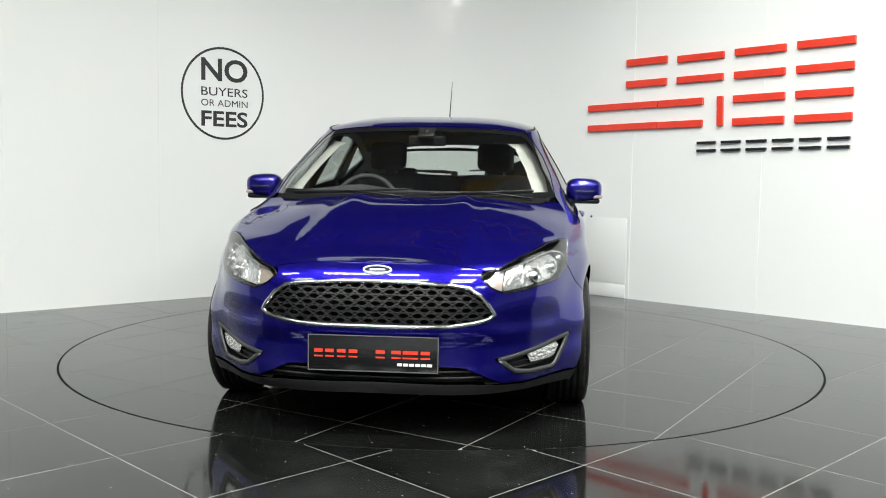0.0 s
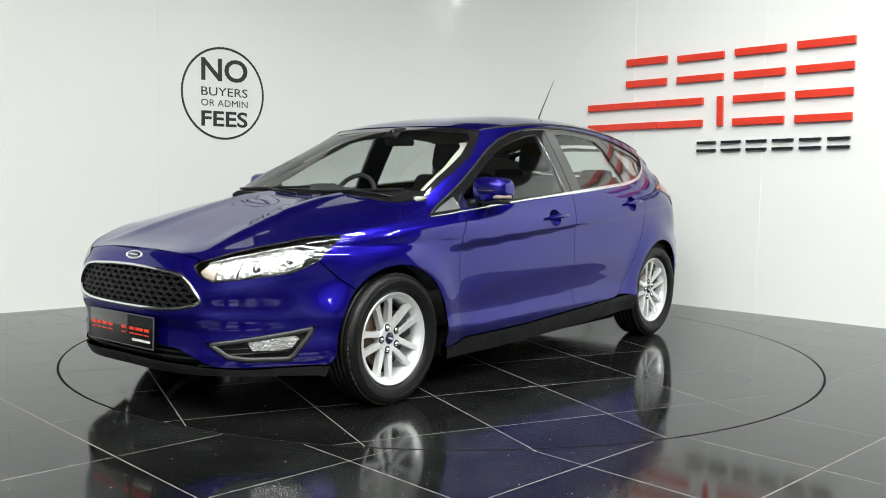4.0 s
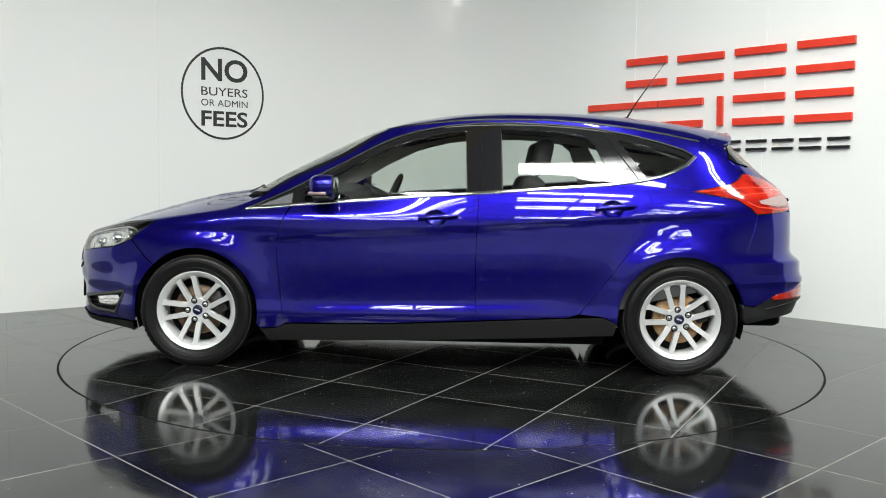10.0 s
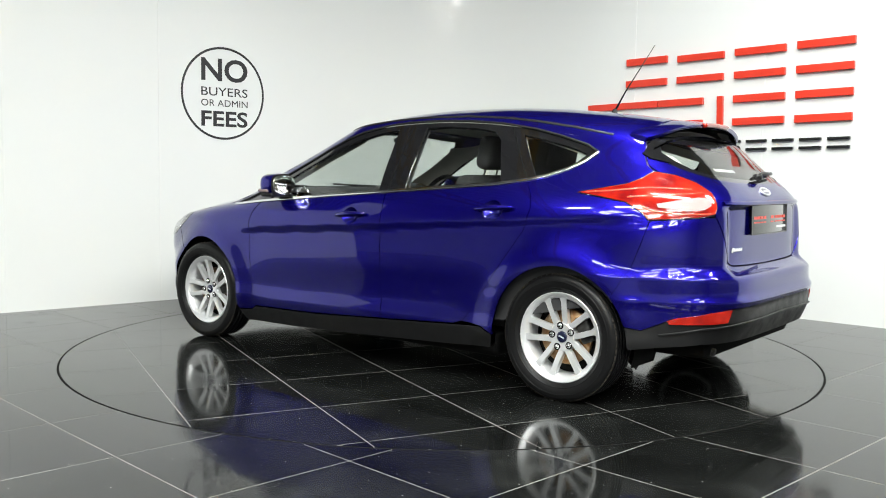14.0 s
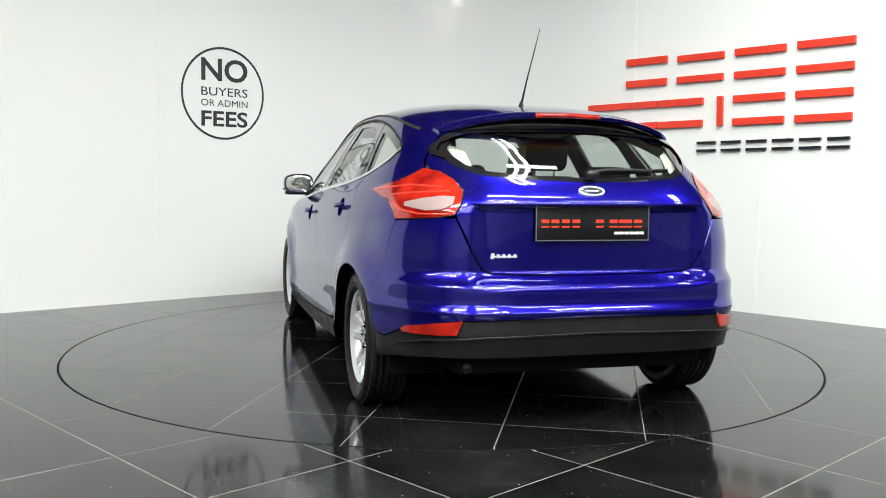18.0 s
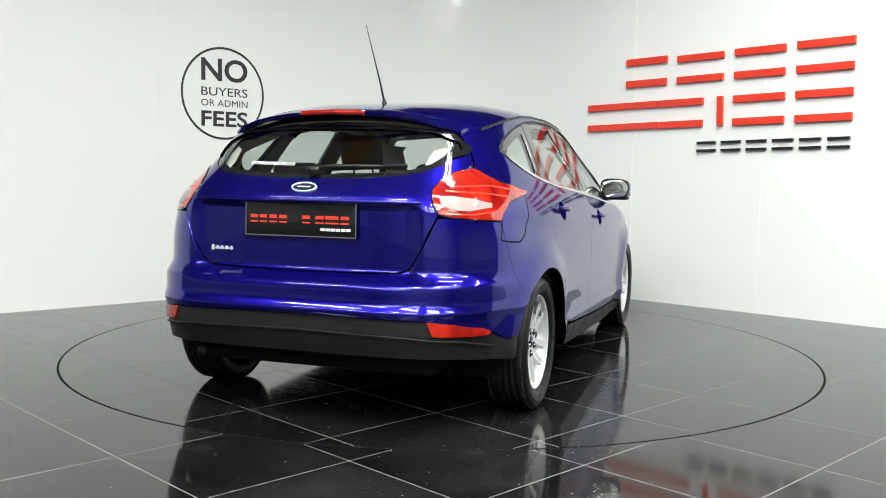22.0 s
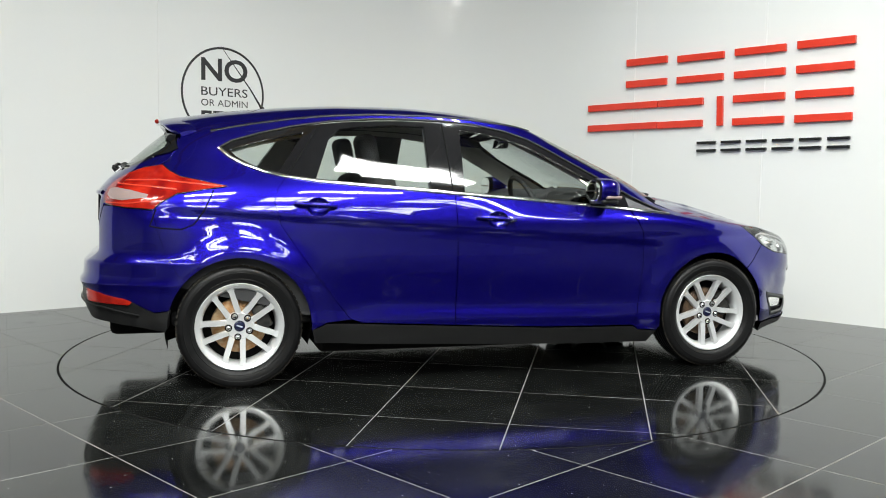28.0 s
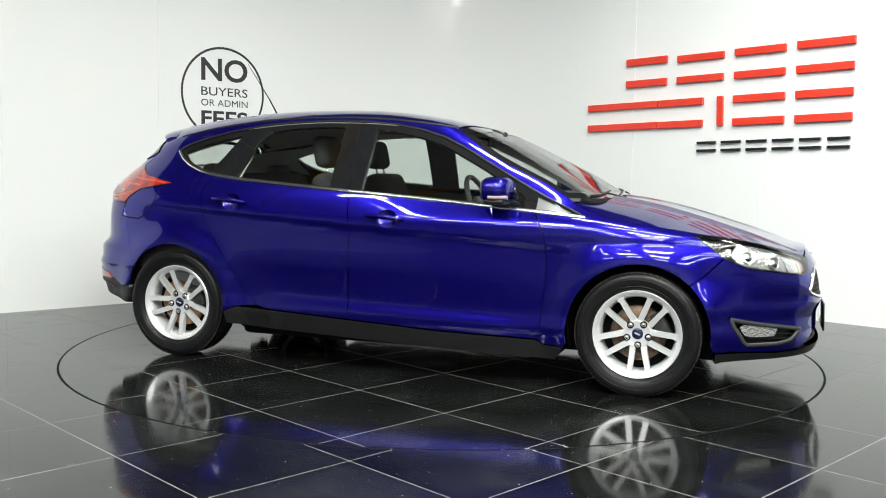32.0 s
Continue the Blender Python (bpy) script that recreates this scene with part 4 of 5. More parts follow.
def cap(name, centre, edge, material, parent, label="", power=2.4, curve=None, rows=60, cols=24, rim=0.015):
    """A roof or bonnet sheet: rows between a middle line (x, z) and an edge on the skin, mirrored."""
    cx = np.array(centre, float)
    ed = np.array([skin(find_angle(*e), e[2])[0] for e in edge])

    def along(pts, n):
        d = np.concatenate([[0], np.cumsum(np.linalg.norm(np.diff(pts, axis=0), axis=1))])
        d /= d[-1]
        fs = [pchip(d, pts[:, k]) for k in range(pts.shape[1])]
        t = np.linspace(0, 1, n)
        return np.stack([f(t) for f in fs], 1)
    c, e = along(cx, rows), along(ed, rows)
    w = np.linspace(-1, 1, 2 * cols + 1)
    w = np.sign(w) * (1 - (1 - np.abs(w)) ** 1.15)
    g = np.empty((rows, len(w), 3))
    for i in range(rows):
        aw = np.abs(w)
        g[i, :, 0] = c[i, 0] + (e[i, 0] - c[i, 0]) * aw ** 2.2
        g[i, :, 1] = w * e[i, 1]
        g[i, :, 2] = c[i, 1] + (e[i, 2] - c[i, 1]) * aw ** power
    if curve:
        g[:, :, 2] += curve(g[:, :, 0], g[:, :, 1], np.linspace(0, 1, rows)[:, None], w[None, :])
    m = len(w)
    verts = [tuple(p) for p in g.reshape(-1, 3)]
    faces = [(i * m + j, (i + 1) * m + j, (i + 1) * m + j + 1, i * m + j + 1) for i in range(rows - 1) for j in range(m - 1)]
    ring = [j for j in range(m)] + [i * m + m - 1 for i in range(1, rows)] + [(rows - 1) * m + j for j in range(m - 2, -1, -1)] + [i * m for i in range(rows - 2, 0, -1)]
    k = len(verts)
    cen = g.reshape(-1, 3).mean(0)
    for r in ring:
        verts.append(verts[r])
    for r in ring:
        v = Vector(verts[r])
        verts.append(tuple(v + Vector((0, 0, -rim)) + (Vector(cen) - v).normalized() * 0.004))
    q = len(ring)
    faces += [(k + i, k + (i + 1) % q, k + q + (i + 1) % q, k + q + i) for i in range(q)]
    bm = bmesh.new()
    vs = [bm.verts.new(v) for v in verts]
    for f in faces:
        bm.faces.new([vs[i] for i in f])
    bmesh.ops.recalc_face_normals(bm, faces=bm.faces)
    ob = part(name, bm, material, parent, label)
    up = [p for p in ob.data.polygons if abs(p.normal.z) > 0.3]
    if up and sum(p.normal.z for p in up[:200]) < 0:
        ob.data.flip_normals()
    return ob


def hood_ridges(x, y, t, w):
    """Two long creases that run from the nose to the washer jets; the sheet falls off outside them."""
    d = np.abs(y) - (0.40 - 0.12 * t)
    shape = np.where(d < 0, np.exp(-(d / 0.07) ** 2), np.exp(-(d / 0.028) ** 2))
    return smooth01(t / 0.3) * (0.013 * shape - 0.006 * np.exp(-(y / 0.2) ** 2)) * smooth01((1 - np.abs(w)) / 0.15)


def build_caps(car):
    cap("bonnet", [(2.104, 0.727), (2.04, 0.735), (1.95, 0.757), (1.8, 0.805), (1.6, 0.868), (1.4, 0.922), (1.25, 0.95), (1.12, 0.966)], HOOD_EDGE, PAINT, car, "deep blue bonnet with two long ridges", 2.6, hood_ridges)
    cap("roof", [(0.285, 1.362), (0.15, 1.397), (0.0, 1.423), (-0.2, 1.446), (-0.45, 1.457), (-0.7, 1.456), (-0.95, 1.445), (-1.2, 1.423), (-1.4, 1.4), (-1.58, 1.373)],
        [SCREEN_EDGE[-1]] + outside(ROOF_EDGE), PAINT, car, "deep blue roof", 3.6)
    ditch = [SCREEN_EDGE[-1]] + outside(ROOF_EDGE)[:-1]
    for sg in (1, -1):
        lp = [(sg * t, z) for t, z in outline(ditch, False)]
        part("roof_strip", skin_strip(lp, 0.014, 0.003), BLACK_TRIM, car, "black rubber roof strip")


# ---- wheels ----
def spoke_outline():
    """Half of one twin spoke in the wheel's plane: radius, sideways."""
    return [(0.05, 0.010), (0.09, 0.0155), (0.13, 0.0225), (0.17, 0.0295), (0.188, 0.031), (0.198, 0.027), (0.2, 0.068), (0.188, 0.061), (0.17, 0.056), (0.13, 0.0495), (0.09, 0.044), (0.05, 0.04)]


def build_wheel(car, x, sy, turn):
    """A wheel at x on the side sy. Its outer face looks along +y, turned round for the right side."""
    base = Matrix.Translation((x, sy * 0.787, WHEEL_R)) @ Matrix.Rotation(0 if sy > 0 else math.pi, 4, "Z")
    # rim: barrel with lip
    prof = [(0.178, -0.075), (0.185, -0.06), (0.178, 0.0), (0.184, 0.05), (0.195, 0.068), (0.205, 0.076), (0.2155, 0.08), (0.219, 0.077), (0.218, 0.066), (0.203, 0.048), (0.192, 0.02), (0.192, -0.075), (0.178, -0.075)]
    w = flat_shaded(part("wheel", lathe(prof, 64), SILVER, car, "silver alloy wheel with five twin spokes"), 40)
    w.matrix_local = base
    half = spoke_outline()
    for k in range(5):
        for sg in (1, -1):
            ang = turn + TAU * k / 5
            bm = bmesh.new()
            outer, inner = [], []
            for r, s in half:
                a = Vector((r * math.cos(ang) - sg * s * math.sin(ang), 0, r * math.sin(ang) + sg * s * math.cos(ang)))
                depth = 0.046 + 0.02 * smooth01((r - 0.05) / 0.15)
                outer.append(bm.verts.new(a + Vector((0, float(depth), 0))))
                inner.append(bm.verts.new(a + Vector((0, float(depth) - 0.03, 0))))
            n = len(half)
            fs = [bm.faces.new(outer), bm.faces.new(inner[::-1])]
            fs += [bm.faces.new((outer[i], outer[(i + 1) % n], inner[(i + 1) % n], inner[i])) for i in range(n)]
            es = [e for e in fs[0].edges]
            bmesh.ops.bevel(bm, geom=es, offset=0.0055, segments=2, affect="EDGES")
            bmesh.ops.recalc_face_normals(bm, faces=bm.faces)
            flat_shaded(part("spoke", bm, SILVER, w), 40)
    hub = lathe([(0.0, 0.046), (0.03, 0.046), (0.064, 0.05), (0.07, 0.044), (0.072, 0.0), (0.0, 0.0)], 40)
    flat_shaded(part("hub", hub, SILVER, w), 40)
    # tyre
    tp = [(0.2, 0.06), (0.2175, 0.067), (0.221, 0.079), (0.24, 0.091), (0.27, 0.098), (0.288, 0.096), (0.299, 0.088), (0.306, 0.074), (0.309, 0.06)]
    tread = []
    for c in (0.045, 0.016, -0.016, -0.045):
        tread += [(0.309, c + 0.005), (0.302, c + 0.004), (0.302, c - 0.004), (0.309, c - 0.005)]
    tp += tread + [(r, -h) for r, h in reversed(tp)]
    part("tyre", lathe(tp, 96), RUBBER, w, "black road tyre with grooved tread")
    for s in (1, -1):
        bm = bmesh.new()
        for i in range(64):
            add_box(bm, Matrix.Rotation(-TAU * i / 64, 4, "Y") @ pose(0.3015, s * 0.07, 0, 0, 0, s * -20), 0.008, 0.02, 0.021)
        tagged(flat_shaded(part("tread_shoulder", bm, DUSTY_RUBBER, w)), kind="stuff")
    # moulded rings on the side wall
    for r, d in ((0.24, 0.0915), (0.272, 0.0985)):
        part("sidewall_ring", lathe([(r - 0.003, d - 0.002), (r - 0.001, d + 0.001), (r + 0.001, d + 0.001), (r + 0.003, d - 0.002)], 72), RUBBER, w)
    part("hub_cap", lathe([(0.0, 0.053), (0.02, 0.0525), (0.027, 0.05), (0.028, 0.044)], 32), mat_hub(), w, "dark blue centre cap")
    flat_shaded(part("cap_bar", box(pose(0, 0.0535, 0, 0, -20), 0.03, 0.001, 0.007), TRIM_SILVER, w, "bright bar on the centre cap"))
    for k in range(5):
        a = turn + TAU * k / 5
        bm = lathe([(0.0, 0.012), (0.007, 0.0115), (0.0105, 0.008), (0.0105, 0.0), (0.014, -0.001)], 6)
        nut = part("wheel_nut", bm, CHROME, w)
        nut.matrix_local = Matrix.Translation((0.055 * math.cos(a), 0.048, 0.055 * math.sin(a)))
        # shade of the nut's recess, as a black ring on the hub
        part("nut_recess", lathe([(0.0115, 0.0022), (0.0175, 0.0022), (0.018, 0.0)], 20), LINER, nut)
    disc = part("brake_disc", lathe([(0.06, 0.012), (0.135, 0.012), (0.138, 0.006), (0.138, -0.012), (0.06, -0.012)], 48), RUST if x < 0 else mat_disc(), w, "rusty brake disc")
    part("wheel_back", lathe([(0.0, -0.02), (0.19, -0.03), (0.198, -0.06)], 32), LINER, w, "dark hub behind the spokes")
    bm = box(pose(-0.11, 0.005, 0.045, 0, 25), 0.07, 0.07, 0.13, 0.012)
    part("brake_caliper", bm, DARK_METAL, w, "dark iron brake caliper")
    return w


_made = {}


def mat_hub():
    if "hub" not in _made:
        _made["hub"] = mat("hub_blue", (0.006, 0.009, 0.04), 0.2, Coat_Weight=0.8)
    return _made["hub"]


def mat_disc():
    if "disc" not in _made:
        _made["disc"] = vary(mat("worn_disc", (0.09, 0.06, 0.04), 0.5, 0.6), 30, (0.04, 0.03, 0.022), (0.16, 0.1, 0.06))
    return _made["disc"]


def build_car():
    car = empty("car", "deep metallic blue five-door hatchback on a turntable", "car")
    build_body(car)
    build_caps(car)
    for x in (WHEEL_X, -WHEEL_X):
        for sy in (1, -1):
            build_wheel(car, x, sy, radians({(1, 1): 71, (1, -1): 50, (-1, 1): 80, (-1, -1): 63}[(1 if x > 0 else -1, sy)]))
    build_front(car)
    build_rear(car)
    build_spoiler(car)
    build_handles(car)
    build_mirrors(car)
    build_cabin(car)
    # wheel housings and underside
    for x in (WHEEL_X, -WHEEL_X):
        for sy in (1, -1):
            bm = lathe([(0.362, 0.05), (0.362, -0.2), (0.30, -0.22), (0.0, -0.22)], 40)
            drop = [f for f in bm.faces if f.calc_center_median().z < -0.12]
            bmesh.ops.delete(bm, geom=drop, context="FACES")
            ob = part("wheel_housing", bm, LINER, car, "black felt wheel arch liner")
            ob.matrix_local = Matrix.Translation((x, sy * 0.745, WHEEL_R)) @ Matrix.Rotation(0 if sy > 0 else math.pi, 4, "Z")
    for x, z, lx, ly, lz in ((0.0, 0.215, 1.85, 1.6, 0.13), (1.25, 0.205, 0.95, 1.2, 0.1), (1.8, 0.235, 0.4, 0.9, 0.05), (-1.35, 0.30, 1.2, 1.16, 0.12)):
        part("undertray", box(pose(x, 0, z), lx, ly, lz, min(lz / 3, 0.03)), LINER, car, "dark underbody tray")
    return car


def motions(car, table):
    rows_car, rows_table = [], []
    for t, a in TURN:
        turn = Matrix.Rotation(radians(a), 4, "Z")
        rows_table.append((t, turn))
        rows_car.append((t, turn @ Matrix.Translation((CAR_AT[0], CAR_AT[1], 0.0))))
    walk(car, rows_car)
    walk(table, rows_table)


# ---- outer details of the car ----
def skin_frame(th, z, push=0.0):
    """A pose on the skin: x along the outline, y up along the skin, z outward."""
    p, n = skin(th, z)[0], skin_normal(th, z)[0]
    nv = Vector(n)
    up = (Vector((0, 0, 1)) - nv * nv.z).normalized()
    rt = up.cross(nv)
    m = Matrix((rt, up, nv)).transposed().to_4x4()
    m.translation = Vector(p) + nv * push
    return m


def squared(a, power):
    return math.copysign(abs(a) ** power, a)


def disc_oval(rx, ry, thick, seg=40, dome=0.3, square=1.0):
    """A low domed oval, its face along +z."""
    bm = bmesh.new()
    rings = []
    for k, (f, h) in enumerate([(1.0, 0.0), (1.0, 0.6), (0.94, 0.95), (0.6, 1.0 + dome * 0.5), (0.25, 1.0 + dome)]):
        rings.append([bm.verts.new((rx * f * squared(math.cos(TAU * i / seg), square), ry * f * squared(math.sin(TAU * i / seg), square), thick * h)) for i in range(seg)])
    for a, b in zip(rings, rings[1:]):
        for i in range(seg):
            bm.faces.new((a[i], a[(i + 1) % seg], b[(i + 1) % seg], b[i]))
    bm.faces.new(rings[-1])
    return bm


def oval_ring(rx, ry, w, thick, seg=48, square=1.0):
    bm = bmesh.new()
    rows = []
    for i in range(seg):
        a = TAU * i / seg
        c, s = squared(math.cos(a), square), squared(math.sin(a), square)
        rows.append([bm.verts.new(((rx + o) * c, (ry + o) * s, h)) for o, h in ((0, 0), (-0.1 * w, thick), (-0.5 * w, thick * 1.3), (-0.9 * w, thick), (-w, 0))])
    for i in range(seg):
        a, b = rows[i], rows[(i + 1) % seg]
        for k in range(4):
            bm.faces.new((a[k], b[k], b[k + 1], a[k + 1]))
    bmesh.ops.recalc_face_normals(bm, faces=bm.faces)
    return bm


def badge(car, m, rx, ry):
    b = part("badge", disc_oval(rx, ry, 0.004), mat_hub(), car, "dark blue oval maker's badge")
    b.matrix_local = m
    part("badge_rim", oval_ring(rx * 1.06, ry * 1.12, rx * 0.14, 0.006), TRIM_SILVER, b, "chrome rim")
    bm = bmesh.new()
    add_box(bm, pose(0, 0, 0.0055), rx * 1.1, ry * 0.28, 0.002, 0.0006, 1)
    flat_shaded(part("badge_bar", bm, TRIM_SILVER, b))


def plate(car, m, w, h):
    """A black show plate; its writing stands as plain bars."""
    p = flat_shaded(part("number_plate", box(Matrix.Identity(4), w, h, 0.008, 0.003, 2), GLOSS_BLACK, car, "black dealer plate with red bars"))
    p.matrix_local = m
    xs = [-0.45, -0.365, -0.275, -0.185]
    for x in xs:
        flat_shaded(part("plate_bar", box(pose((x + 0.035) * w, 0.008, 0.0045), 0.065 * w, 0.014 * h / 0.15, 0.002), SIGN_RED, p))
        flat_shaded(part("plate_bar", box(pose((x + 0.035) * w, 0.008 - 0.023 * h / 0.15, 0.0045), 0.065 * w, 0.006 * h / 0.15, 0.002), SIGN_RED, p))
    for x in (0.02, 0.14, 0.225, 0.27, 0.36):
        flat_shaded(part("plate_bar", box(pose((x + 0.037) * w, 0.008, 0.0045), 0.07 * w, 0.014 * h / 0.15, 0.002), SIGN_RED, p))
        flat_shaded(part("plate_bar", box(pose((x + 0.037) * w, 0.008 - 0.023 * h / 0.15, 0.0045), 0.07 * w, 0.006 * h / 0.15, 0.002), SIGN_RED, p))
    for i in range(6):
        flat_shaded(part("plate_bar", box(pose((0.205 + 0.045 * i) * w, -0.042 * h / 0.15, 0.0045), 0.036 * w, 0.011 * h / 0.15, 0.002), SEAM, p))
    bm = bmesh.new()
    for sx, sy, lx, ly in ((0, h / 2, w, 0.004), (0, -h / 2, w, 0.004), (w / 2, 0, 0.004, h), (-w / 2, 0, 0.004, h)):
        add_box(bm, pose(sx * 0.985, sy * 0.97, 0.0045), lx * 0.98, ly, 0.002)
    flat_shaded(part("plate_edge", bm, SHINY_GREY, p))


def grille_lattice(car):
    poly = both(GRILLE)
    cw, ch = 0.056, 0.0235
    pts2 = np.array(inset(poly, -0.004))
    verts, faces = [], []

    segs = []

    def bar(y0, z0, y1, z1):
        if abs(y0 + y1) < 1.0:
            segs.append((y0, z0, y1, z1))

    for j in range(-1, 10):
        z = 0.472 + ch * j
        for i in range(-12, 13):
            y = i * cw + (cw / 2 if j % 2 else 0)
            a, b = cw * 0.5, cw * 0.16
            bar(y - b, z + ch * 0.5, y + b, z + ch * 0.5)
            bar(y + b, z + ch * 0.5, y + a, z)
            bar(y - b, z + ch * 0.5, y - a, z)
            bar(y + a, z, y + a + 0.0001, z - ch * 0.08)
            bar(y - b, z - ch * 0.5, y + b, z - ch * 0.5)
            bar(y + b, z - ch * 0.5, y + a, z)
            bar(y - b, z - ch * 0.5, y - a, z)
    q = np.array(segs)
    zm = (q[:, 1] + q[:, 3]) / 2
    tm = find_angles("F", (q[:, 0] + q[:, 2]) / 2, zm)
    ok = inside(tm, zm, pts2)
    q, zm, tm = q[ok], zm[ok], tm[ok]
    pa = skin(find_angles("F", q[:, 0], q[:, 1]), q[:, 1], -0.012)
    pb = skin(find_angles("F", q[:, 2], q[:, 3]), q[:, 3], -0.012)
    nn = skin_normal(tm, zm)
    for a, b, n in zip(pa, pb, nn):
        d = b - a
        o = np.cross(n, d)
        o /= np.linalg.norm(o)
        e = d / np.linalg.norm(d) * 0.002
        k = len(verts)
        for c in (a - e, b + e):
            for sd, h in ((-1, -0.012), (-0.7, 0.004), (0.7, 0.004), (1, -0.012)):
                verts.append(tuple(c + o * sd * 0.003 + n * h))
        faces.extend([(k, k + 1, k + 5, k + 4), (k + 1, k + 2, k + 6, k + 5), (k + 2, k + 3, k + 7, k + 6)])
    g = mesh_part("grille_lattice", verts, faces, BLACK_TRIM, car, "gloss black honeycomb grille", smooth=False)
    tagged(g, kind="stuff")
    panel("grille_backing", [poly], LINER, car, "black void behind the grille", push=-0.045, gap=-0.004, rim=-0.045)
    part("grille_frame", skin_strip(inset(poly, 0.004), 0.017, 0.008, closed=True), CHROME, car, "chrome grille surround")


def build_front(car):
    grille_lattice(car)
    badge(car, skin_frame(0.0, 0.692, 0.001), 0.056, 0.02)
    plate(car, Matrix.Translation((2.203, -0.003, 0.368)) @ Matrix.Rotation(math.pi / 2, 4, "Z") @ Matrix.Rotation(math.pi / 2 - 0.03, 4, "X"), 0.525, 0.144)
    # slats of the lower intake
    for z, y in ((0.269, 0.435), (0.294, 0.385), (0.315, 0.32)):
        lp = [(t, z) for t in np.linspace(-find_angle("F", y, z), find_angle("F", y, z), 30)]
        part("intake_slat", skin_strip(lp, 0.009, 0.006, push=-0.018), BLACK_TRIM, car)
    # fog lamps
    fog = outline(FOG)
    for sg in (1, -1):
        lp = fog if sg > 0 else mirrored(fog)
        bez = panel("fog_bezel", [lp], BLACK_TRIM, car, "black fog lamp recess", push=-0.028, gap=-0.001, rim=-0.03)
        part("fog_frame", skin_strip(inset(lp, 0.01), 0.021, 0.007, closed=True, push=-0.003), DARK_GREY, bez, "dark grey raised edge")
        for z, y0, y1 in ((0.288, 0.54, 0.715), (0.312, 0.52, 0.735), (0.337, 0.53, 0.755)):
            a, b = find_angle("F", y0, z), find_angle("F", y1, z)
            pts = [(sg * t, z + (0.012 * k / 14)) for k, t in enumerate(np.linspace(a, b, 15))]
            part("fog_slat", skin_strip(pts, 0.008, 0.006, push=-0.02), BLACK_TRIM, bez)
        lo = outline([F(0.645, 0.317), F(0.632, 0.352), F(0.64, 0.362), F(0.755, 0.382), F(0.768, 0.368), F(0.748, 0.325), F(0.72, 0.317)])
        panel("fog_lamp", [lo if sg > 0 else mirrored(lo)], REFLECTOR, bez, "clear ribbed fog lamp", push=-0.008, gap=0, rim=0.02)
    # inside of the headlamps
    shapes = (("lamp_chamber", [on("F", y, z) for y, z in ((0.515, 0.617), (0.585, 0.624), (0.588, 0.742), (0.52, 0.714))], REFLECTOR, "bright faceted reflector"),
              ("lamp_chamber", [on("F", 0.592, 0.624), on("F", 0.655, 0.638), on("S", 1.915, 0.748), on("F", 0.598, 0.744)], REFLECTOR, "bright faceted reflector"),
              ("lamp_chamber", [on("F", 0.66, 0.638), on("S", 1.835, 0.652), on("S", 1.785, 0.672), on("S", 1.75, 0.72), on("S", 1.78, 0.772), on("S", 1.85, 0.762), on("S", 1.908, 0.75)], REFLECTOR, "bright faceted reflector"),
              ("turn_reflector", [on("F", y, z) for y, z in ((0.44, 0.652), (0.462, 0.63), (0.508, 0.614), (0.513, 0.711), (0.475, 0.698))], AMBER, "pale amber turn lamp"))
    lamps = [o for o in car.children if o.name.split(".")[0] == "headlamp"]
    for name, pts, m, label in shapes:
        lp = outline(pts)
        for sg, hl in zip((1, -1), lamps):
            panel(name, [lp if sg > 0 else mirrored(lp)], m, hl, label, push=-0.022, gap=0.001, rim=0.02)
    for sg, hl in zip((1, -1), lamps):
        for x, z, r in ((1.83, 0.70, 0.03), (1.955, 0.672, 0.032), (1.735, 0.735, 0.012)):
            th = sg * find_angle("S", x, z)
            bulb = part("bulb_shade", lathe([(0.0, 0.016), (r * 0.4, 0.014), (r * 0.55, 0.002), (r * 0.9, 0.0), (r, 0.008), (r, -0.004)], 24, "Z"), CHROME, hl, "round chrome bulb shade")
            bulb.matrix_local = skin_frame(th, z, -0.018)
        lp = [(sg * t, z) for t, z in outline([on("F", 0.47, 0.688), on("F", 0.551, 0.716), on("S", 1.85, 0.75), on("S", 1.76, 0.762), on("S", 1.70, 0.75), on("S", 1.69, 0.735)], False)]
        part("lamp_brow", skin_strip(lp, 0.008, 0.004, push=-0.012), CHROME, hl, "thin bright edge inside the lamp")
        pts = outline(LAMP_LOW + [LAMP_TIP] + LAMP_TOP)
        part("lamp_seal", skin_strip(inset(pts if sg > 0 else mirrored(pts), 0.003), 0.006, 0.002, closed=True), GLOSS_BLACK, hl)
    # bonnet front shut line and washer jets, wipers
    for y in (0.27, -0.27):
        jet = part("washer_jet", disc_oval(0.018, 0.011, 0.008, 16), BLACK_TRIM, car, "small black washer jet")
        jet.matrix_local = pose(1.19, y, 0.944, 0, 8, 0)
    scuttle = [F(0, 0.955), F(0.4, 0.955), F(0.66, 0.957), F(0.69, 0.97), F(0.69, 0.98), F(0.4, 0.978), F(0, 0.976)]
    panel("scuttle", [both(scuttle)], LINER, car, "black scuttle panel under the screen", push=-0.002, gap=0, rim=0.03)
    for y0, y1, z1, za in ((-0.62, -0.02, 1.0, 0.982), (0.1, 0.62, 1.0, 0.984)):
        n = 16
        ys = np.linspace(y0, y1, n)
        zs = np.linspace(0.974, 0.996, n)
        lp = list(zip(find_angles("F", ys, zs), zs))
        w = part("front_wiper", skin_strip(lp, 0.008, 0.009, push=0.002), BLACK_TRIM, car, "black windscreen wiper blade")
        p0 = skin(find_angle("F", (y0 + y1) / 2, 0.978), 0.978, 0.012)[0]
        p1 = skin(find_angle("F", y0 * 0.2 + y1 * 0.8 + 0.1, 0.953), 0.953, 0.012)[0]
